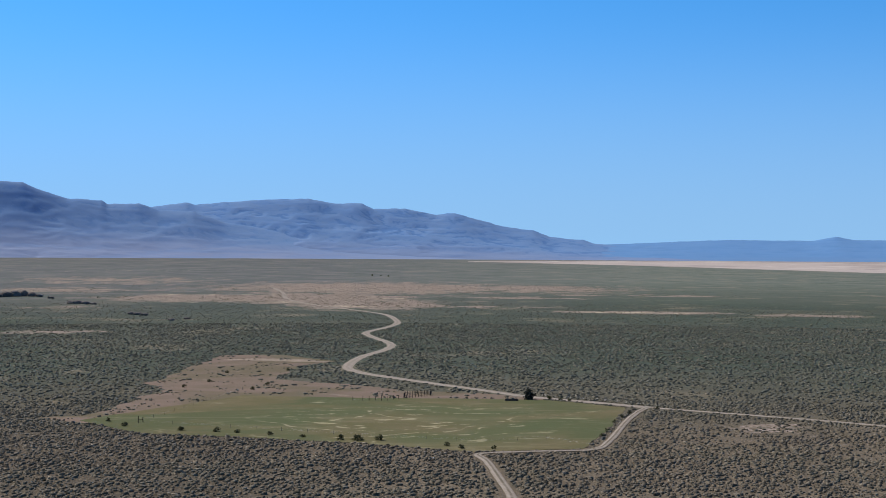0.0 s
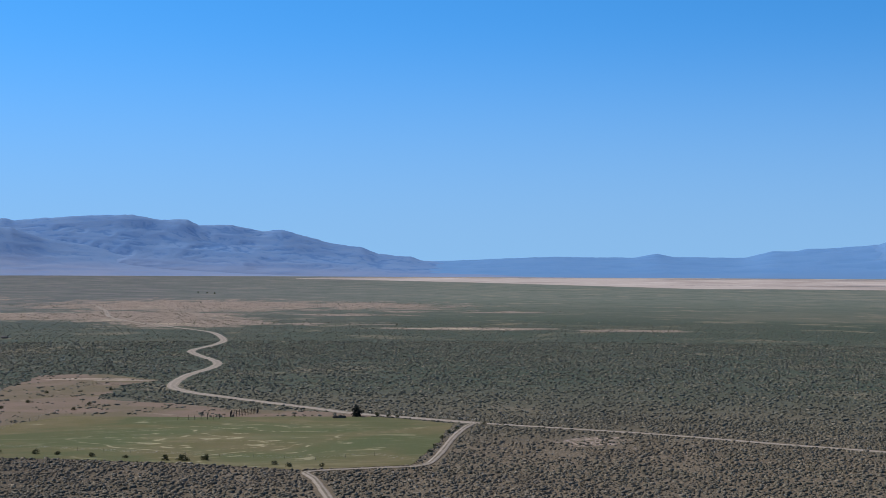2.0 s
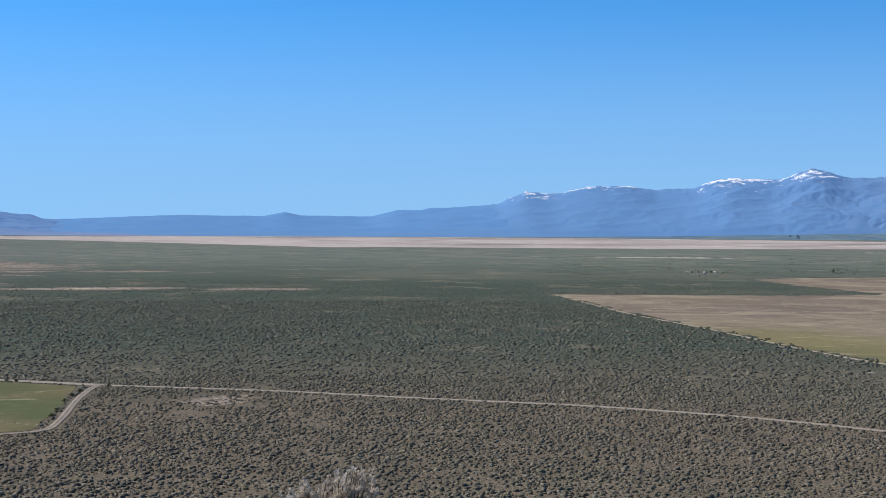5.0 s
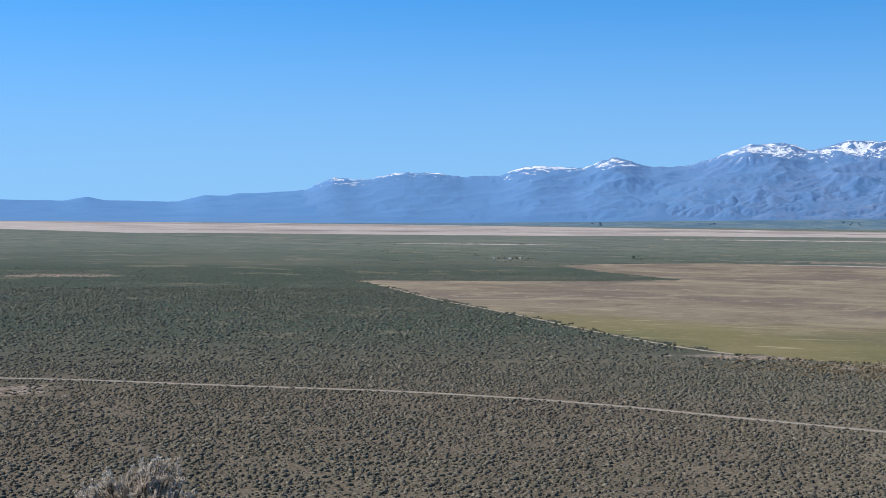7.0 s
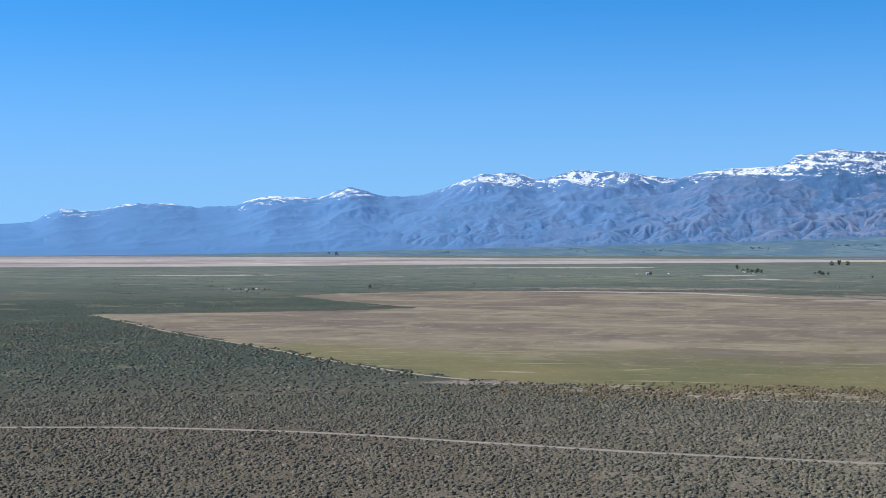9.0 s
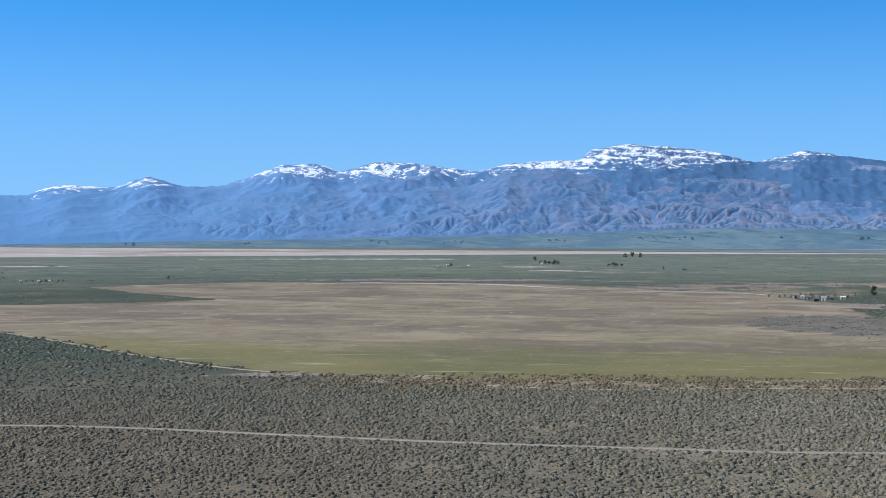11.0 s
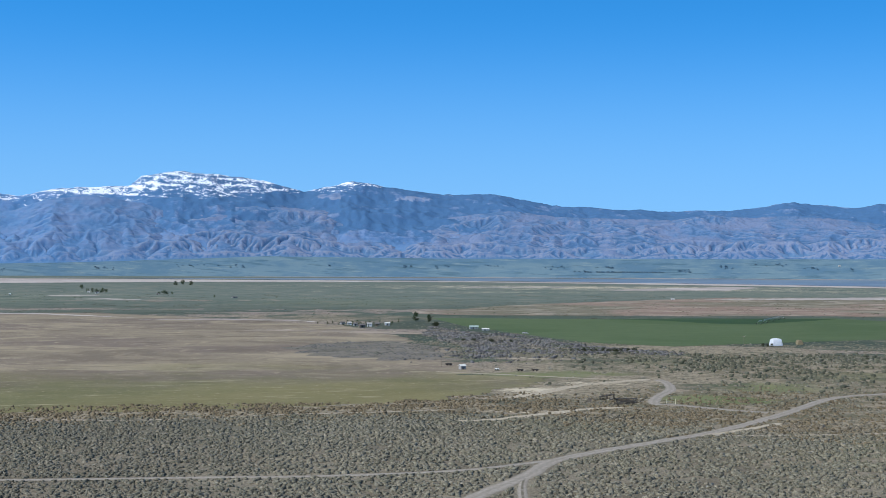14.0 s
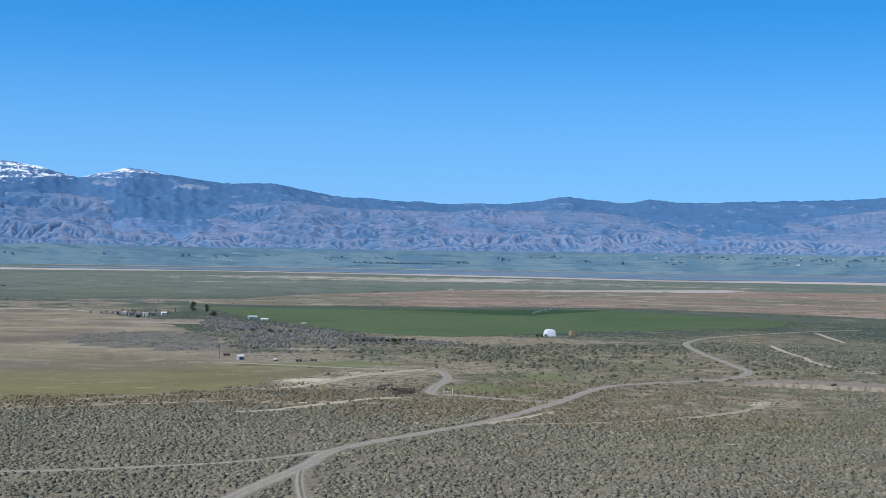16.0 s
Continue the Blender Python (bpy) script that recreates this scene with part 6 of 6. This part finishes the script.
def lean_to(at, turn, w, d, low, high, walled, label):
    """An open pole shelter: posts, purlins, a roof of boards that rises to one end, and boards on its back."""
    root = thing("corral_shelter", label, "shelter", at, turn, "corral shelters")
    for x, h in ((-w / 2 + 0.15, low), (0, (low + high) / 2), (w / 2 - 0.15, high)):
        for y in (-d / 2 + 0.15, d / 2 - 0.15):
            part("post", rod(bmesh.new(), (x, y, -0.2), (x, y, h), 0.12, 0.1), DARKWOOD, root)
    for y in (-d / 2 + 0.15, d / 2 - 0.15):
        part("purlin", rod(bmesh.new(), (-w / 2, y, low + 0.02), (w / 2, y, high + 0.02), 0.07, 0.07, 5), DARKWOOD, root)
    n = round(w / 0.45)
    for k in range(n):
        u = (k + 0.5) / n
        part("roof_board", box(bmesh.new(), -w / 2 + u * w, 0, low + 0.10 + (high - low) * u + 0.02 * (k % 2), w / n * 0.97, d + 0.5, 0.06, 0.01), DARKWOOD, root)
    if walled:
        for k in range(5):
            part("wall_board", box(bmesh.new(), 0, -d / 2 + 0.02, 0.1 + k * (low - 0.2) / 5, w - 0.2, 0.06, (low - 0.2) / 5 * 0.9, 0.01), DARKWOOD, root)


lean_to(spot(72.62, 566), turned(72.6) + 8, 6.0, 3.4, 1.2, 2.2, False, "dark open pole shelter with a slanting board roof")
lean_to(spot(73.4, 557), turned(73.4) - 8, 8.0, 3.0, 1.2, 1.4, True, "long low weathered board shelter in the corral")
bm = box(bmesh.new(), 0, 0, 0, 2.0, 1.4, 1.2, 0.04)
crate = thing("feed_bin", "rusty brown wooden feed bin in the corral", "bin", spot(71.95, 556), 20)
part("box", bm, WOOD, crate)
part("lid", box(bmesh.new(), 0, 0, 1.21, 2.1, 1.5, 0.07, 0.01), DARKWOOD, crate)


def gate(at, turn):
    root = thing("lane_gate", "two pale yellowed gate posts across the lane", "gate", at, turn)
    for x in (-1.8, 1.8):
        post = part("post", rod(bmesh.new(), (x, 0, -0.3), (x, 0, 2.1), 0.11, 0.10, 8), PALEWOOD, root)
        part("cap", rod(bmesh.new(), (x, 0, 2.11), (x, 0, 2.2), 0.14, 0.05, 8), PALEWOOD, post)
    for z in (0.5, 1.1):
        part("cable", rod(bmesh.new(), (-1.8, 0, z), (1.8, 0, z), 0.02, 0.02, 4), STEEL, root)


gate(spot(75.15, 551), turned(75) + 12)


# eroded bank of the wash
def cut_bank():
    b = np.arange(86.9, 93.6, 0.05)
    front = 622 + 5 * (fbm(b * 2.2, b * 0, 4, 3.0) - 0.5) * 2 - 1.2 * (b - 88)
    high = 1.7 * np.clip((b - 86.9) / 1.4, 0, 1) * (0.75 + 0.5 * fbm(b * 3.0, b * 0 + 5, 4, 6.0))
    rows = []
    for back_off, up in ((-1.2, -0.3), (-0.4, 0.25), (0.0, 0.8), (0.5, 1.0), (6, 0.95), (26, 0.4), (48, -0.12)):
        r = front + back_off + (fbm(b * 9, b * 0 + back_off, 3, 2.0) - 0.5) * (0.9 if up > 0 else 0)
        a = np.radians(b)
        rows.append(np.stack([r * np.sin(a), r * np.cos(a), high * up if up > 0 else up + 0 * b], -1))
    me = quick_mesh("cut_bank", np.array(rows).reshape(-1, 3), grid_faces(len(rows), len(b))[:, ::-1])
    me.materials.append(BANK)
    tagged(new("cut_bank", me), "eroded pinkish clay bank along the wash", "bank", kind="structure")


cut_bank()

# ---------------------------------------------------------------- willow thicket and greasewood along the wash
willow_edge = edge_of(((65.6, 1245), (66.9, 1150), (68.9, 1105), (70.7, 1000), (73.0, 930), (75.5, 890), (75.8, 860), (71.9, 868), (69.8, 862), (67.6, 880), (66.2, 990), (65.2, 1095)), 10.0, 12.0, 9.0)
rng2 = np.random.default_rng(5)
wx, wy = rng2.uniform(640, 1250, 170000), rng2.uniform(150, 620, 170000)
wb, wr = np.degrees(np.arctan2(wx, wy)), np.hypot(wx, wy)
thick = inside(wx, wy, willow_edge) * 1.0 + inside(wx, wy, scrub_edge) * 0.5 + 0.5 * blobs(wb, wr, ((68.0, 850, 2.0, 40, 1.0), (91.2, 592, 2.0, 9, 1.6)))
keep = rng2.random(170000) < np.clip(thick * np.clip(fbm(wx / 26, wy / 26, 4, 2.0) * 5.0 - 1.9, 0.05, 1), 0, 1)
ob = bushes("willow_thicket", wx[keep], wy[keep], np.where(inside(wx[keep], wy[keep], scrub_edge), 0.5, 1.0) * (0.9 + 2.0 * rng2.random(keep.sum()) ** 2.2), 4, 10, "grey leafless willow thicket along the creek", 0.75)
ob.data.materials[0] = WILLOW
for k, (b_, r_) in enumerate(((71.2, 884), (71.45, 885), (71.7, 886), (71.95, 886), (72.2, 887), (72.45, 888), (72.7, 890), (72.95, 893), (73.2, 896), (73.45, 899), (73.7, 903), (68.0, 985), (68.4, 986), (68.8, 988), (66.9, 1000), (67.3, 1000), (88.9, 623), (90.3, 620))):
    shrub("dark creek-side shrub on the wash's edge", spot(b_, r_), 1.7 + 0.35 * (k % 3), 3.4 + 0.7 * (k % 4), 300 + k, SHRUB, "dark creek-side shrubs")

# ---------------------------------------------------------------- ranch by the crop field
tree("round green cottonwood tree beside the crop field", spot(64.95, 1360), 9.6, 6.6, 41, LEAF, 0.15, 34, 30, group="cottonwoods by the crop field")
tree("smaller green cottonwood tree beside the crop field", spot(65.47, 1345), 7.2, 5.8, 42, LEAF, 0.15, 30, 28, group="cottonwoods by the crop field")
tree("low grey-green tree among the willows", spot(65.75, 1250), 4.0, 6.5, 43, SHRUB, 0.1, 24, 24)
gable_house("barn", "long barn with a pale green tin roof", "barn", spot(67.28, 1204), turned(67.3) + 10, 7.2, 4.2, 1.7, 1.2, GREY, TIN, 2)
gable_house("machine_shed", "long low white machine shed with tin roof", "shed", spot(67.75, 1175), turned(67.7) + 8, 5.6, 3.2, 1.3, 0.7, GREY, WHITE, 1)
trailer(spot(69.33, 1118), turned(69.3), 4.0, 1.1, GREY, "pale grey trailer on the crop field's edge")
for k, (b_, r_, w_, h_, mt, rf, lb) in enumerate(((62.28, 1282, 2.6, 1.6, WHITE, GREY, "small white ranch cabin"), (62.52, 1262, 2.4, 1.6, GREY, ROOF, "small grey ranch shed with dark roof"), (62.78, 1224, 3.4, 2.0, WOOD, ROOF, "weathered brown ranch shed"),
                                                  (63.08, 1244, 3.0, 2.3, WHITE, GREY, "square white ranch cabin"), (63.8, 1272, 3.0, 1.7, WHITE, WHITE, "low white ranch outbuilding"), (62.0, 1290, 2.4, 1.5, GREY, ROOF, "small grey ranch shed"), (63.4, 1262, 2.6, 1.7, WOOD, ROOF, "small brown ranch shed"))):
    gable_house("cabin", lb + " among trees", "cabin", spot(b_, r_), turned(b_) + 13 * (k % 3), w_ * 1.4, w_ * 1.0, h_ * 1.15, 0.8, mt, rf, 1, "ranch buildings")
for k, (b_, r_, h_) in enumerate(((62.2, 1300, 4.5), (62.42, 1275, 4.0), (62.7, 1262, 5.0), (62.95, 1270, 4.2), (63.25, 1262, 3.4), (63.5, 1290, 4.2), (61.85, 1292, 3.4), (61.4, 1300, 3.0), (64.25, 1335, 4.0), (61.0, 1302, 2.6), (63.95, 1290, 3.4), (62.35, 1300, 3.6), (62.6, 1290, 4.4), (62.85, 1258, 3.0), (63.1, 1280, 4.0), (63.4, 1240, 2.6), (62.05, 1270, 3.0), (61.6, 1310, 2.8), (64.0, 1310, 3.0))):
    tree("dark green ranch-yard tree", spot(b_, r_), h_ * 0.95, h_ * 0.7, 500 + k, LEAF, 0.02, 18, 20, group="ranch-yard trees")


def tarped_stack(at, turn):
    root = thing("tarped_haystack", "big haystack under a white tarp", "haystack", at, turn)
    bm = bmesh.new()
    bmesh.ops.create_cube(bm, size=1)
    bmesh.ops.subdivide_edges(bm, edges=bm.edges[:], cuts=9, use_grid_fill=True)
    for v in bm.verts:
        p = v.co * 2
        k = (abs(p.x) ** 9 + abs(p.y) ** 9 + abs(p.z) ** 9) ** (1 / 9)
        q = p / max(k, 1e-6) * max(abs(p.x), abs(p.y), abs(p.z))
        q *= 1 + 0.03 * noise.noise(q * 3.0)
        v.co = Vector((q.x * (3.7 - 0.5 * q.z), q.y * (3.3 - 0.4 * q.z), max(0.35, (q.z + 1) * 2.7 * (1 - 0.10 * abs(q.x) ** 2))))
    bmesh.ops.smooth_vert(bm, verts=bm.verts[:], factor=0.4, use_axis_x=True, use_axis_y=True, use_axis_z=True)
    tarp = part("tarp", bm, TARP, root, "white tarp with soft folds")
    for x in (-2.4, 0.0, 2.4):
        part("strap", rod(bmesh.new(), (x, -3.42, 0.3), (x, -3.25, 3.2), 0.05, 0.05, 4), GREY, tarp)
    part("hay", box(bmesh.new(), 0, 0, -0.1, 7.3, 6.4, 1.1, 0.1), STRAW, root, "straw showing below the tarp")


tarped_stack(spot(79.21, 984), turned(79.2) + 18)


def bale_stack(at, turn):
    root = thing("haystack", "small stack of weathered straw bales", "haystack", at, turn)
    rng = random.Random(4)
    for z in range(3):
        for x in range(3 - (z == 2)):
            for y in range(2):
                bm = box(bmesh.new(), (x - 1) * 1.25 + 0.5 * (z == 2) + rng.uniform(-0.05, 0.05), (y - 0.5) * 2.3, z * 1.05, 1.2, 2.25, 1.04, 0.06, rng.uniform(-3, 3))
                part("bale", bm, STRAW, root)


bale_stack(spot(80.1, 1012), turned(80) + 20)
for k, (b_, r_) in enumerate(((78.72, 979), (78.88, 977), (79.05, 976))):
    shrub("dark shrub against the tarped haystack", spot(b_, r_), 2.2, 3.0, 600 + k, SHRUB, "shrubs by the haystack")


def pivot(a, b):
    """A centre-pivot sprinkler: towers on wheels, a pipe and its truss."""
    pa, pb = spot(*a), spot(*b)
    root = thing("irrigation_pivot", "long galvanised irrigation pivot on wheeled towers", "irrigation machine", pa)
    way = pb - pa
    n = 4
    for k in range(n):
        u, w = way * (k / n), way * ((k + 1) / n)
        pipe = part("pipe", rod(bmesh.new(), u + Vector((0, 0, 3.4)), w + Vector((0, 0, 3.4)), 0.16, 0.16, 6), STEEL, root)
        bm = bmesh.new()
        rod(bm, u + Vector((0, 0, 3.3)), (u + w) / 2 + Vector((0, 0, 2.4)), 0.05, 0.05, 4)
        rod(bm, (u + w) / 2 + Vector((0, 0, 2.4)), w + Vector((0, 0, 3.3)), 0.05, 0.05, 4)
        part("truss", bm, STEEL, pipe)
    side = Vector((-way.y, way.x, 0)).normalized()
    for k in range(n + 1):
        u = way * (k / n)
        for sg in (-1, 1):
            leg = part("tower_leg", rod(bmesh.new(), u + Vector((0, 0, 3.4)), u + side * sg * 2.0 + Vector((0, 0, 0.5)), 0.09, 0.09, 5), STEEL, root)
            bm = bmesh.new()
            m = Matrix.Translation(u + side * sg * 2.0 + Vector((0, 0, 0.62))) @ way.to_track_quat("Z", "Y").to_matrix().to_4x4()
            bmesh.ops.create_cone(bm, cap_ends=True, segments=14, radius1=0.62, radius2=0.62, depth=0.4, matrix=m)
            part("wheel", bm, RUBBER, leg, "black wheel")


pivot((78.55, 1362), (79.45, 1530))

# ---------------------------------------------------------------- farms across the valley
for k, (b_, r_, w_, h_, mt, rf) in enumerate(((52.05, 2600, 7, 3.0, WHITE, GREY), (52.36, 2540, 8, 3.2, WHITE, ROOF), (48.28, 2446, 7, 4.6, WHITE, WHITE), (47.86, 2442, 4, 2.4, WHITE, GREY), (49.1, 2450, 5, 2.2, WHITE, WHITE),
                                              (32.22, 1676, 4, 2.4, WHITE, WHITE), (31.55, 1690, 3.4, 2.2, WHITE, GREY), (32.62, 1702, 3.4, 2.0, WHITE, WHITE), (31.98, 1694, 3, 1.9, GREY, ROOF), (54.7, 2480, 6, 2.6, GREY, ROOF), (75.2, 2300, 9, 2.6, WHITE, GREY), (57.7, 2284, 12, 2.2, GREY, ROOF))):
    gable_house("farmhouse", "small pale farm building far across the valley", "farmhouse", spot(b_, r_), turned(b_) + 20 * (k % 3 - 1), w_ * 0.65, w_ * 0.45, h_ * 0.7, 0.8, mt, rf, 2, "far farm buildings")
for k, (b_, r_, h_) in enumerate(((51.78, 2870, 9), (52.0, 2640, 7), (52.2, 2620, 8), (52.35, 2600, 9), (52.58, 2585, 10), (52.72, 2600, 7), (54.75, 2500, 6), (54.95, 2496, 9), (55.05, 2500, 6), (55.38, 3160, 11), (55.66, 3216, 13), (55.98, 3168, 11), (48.4, 2455, 6),
                                  (32.3, 1690, 3.2), (32.48, 1700, 3.6), (32.96, 1706, 2.6), (33.13, 1708, 2.4), (31.75, 1700, 2.6), (37.16, 1760, 5.0), (56.9, 2310, 4), (55.25, 2498, 5), (-2.85, 2540, 4), (-2.2, 2510, 3.6), (-2.5, 2530, 3))):
    tree("dark rounded farmyard tree far across the valley", spot(b_, r_), h_ * 0.8, h_ * 1.15, 700 + k, LEAF, 0.02, 18, 18, group="far farmyard trees")


def on_fan(bearing, height):
    """A place on the far green fan that shows at that height in degrees."""
    foot = float(np.interp(bearing, FOOT_B, FOOT_E))
    low = -0.40
    k = min(0.98, max(0.03, (height - low) / (foot - low + 1e-6)))
    return spot(bearing, SHORE + (FOOT - SHORE) * k)


rng = random.Random(9)
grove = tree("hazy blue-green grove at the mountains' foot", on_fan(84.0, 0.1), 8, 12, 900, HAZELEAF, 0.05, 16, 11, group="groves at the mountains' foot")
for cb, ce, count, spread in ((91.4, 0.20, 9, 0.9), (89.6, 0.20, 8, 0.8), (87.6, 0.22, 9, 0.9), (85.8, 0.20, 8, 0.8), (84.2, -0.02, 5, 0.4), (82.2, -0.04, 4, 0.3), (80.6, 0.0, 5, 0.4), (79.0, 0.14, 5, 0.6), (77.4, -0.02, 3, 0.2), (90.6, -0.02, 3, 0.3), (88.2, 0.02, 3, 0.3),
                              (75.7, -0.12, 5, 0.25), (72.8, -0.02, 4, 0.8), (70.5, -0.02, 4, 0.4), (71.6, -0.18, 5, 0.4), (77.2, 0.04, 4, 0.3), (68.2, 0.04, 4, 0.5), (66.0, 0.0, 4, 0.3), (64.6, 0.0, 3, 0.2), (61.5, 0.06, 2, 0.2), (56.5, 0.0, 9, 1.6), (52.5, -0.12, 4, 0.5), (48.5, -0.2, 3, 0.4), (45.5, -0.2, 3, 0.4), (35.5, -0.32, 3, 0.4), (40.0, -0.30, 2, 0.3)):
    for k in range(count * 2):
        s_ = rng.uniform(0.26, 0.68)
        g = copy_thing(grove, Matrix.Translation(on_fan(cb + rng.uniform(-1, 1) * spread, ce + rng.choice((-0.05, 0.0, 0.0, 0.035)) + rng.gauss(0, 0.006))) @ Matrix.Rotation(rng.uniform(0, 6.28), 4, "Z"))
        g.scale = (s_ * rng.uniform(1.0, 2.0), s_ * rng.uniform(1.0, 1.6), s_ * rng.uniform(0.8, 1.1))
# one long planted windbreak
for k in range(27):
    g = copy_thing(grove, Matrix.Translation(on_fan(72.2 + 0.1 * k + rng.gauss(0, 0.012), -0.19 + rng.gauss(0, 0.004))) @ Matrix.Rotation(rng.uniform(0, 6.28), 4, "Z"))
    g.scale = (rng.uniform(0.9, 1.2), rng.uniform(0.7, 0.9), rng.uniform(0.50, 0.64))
for k, (b_, e_) in enumerate(((88.9, -0.03), (89.0, 0.24), (86.0, 0.02), (85.2, 0.2), (83.4, 0.18), (88.4, 0.22), (90.2, 0.2), (81.6, 0.1))):
    gable_house("valley_house", "tiny white house at the mountains' foot", "house", on_fan(b_, e_), turned(b_) + 15 * (k % 3), 10 if k == 0 else 5.5, 5, 2.4, 1.2, WHITE, GREY, 2, "houses at the mountains' foot")
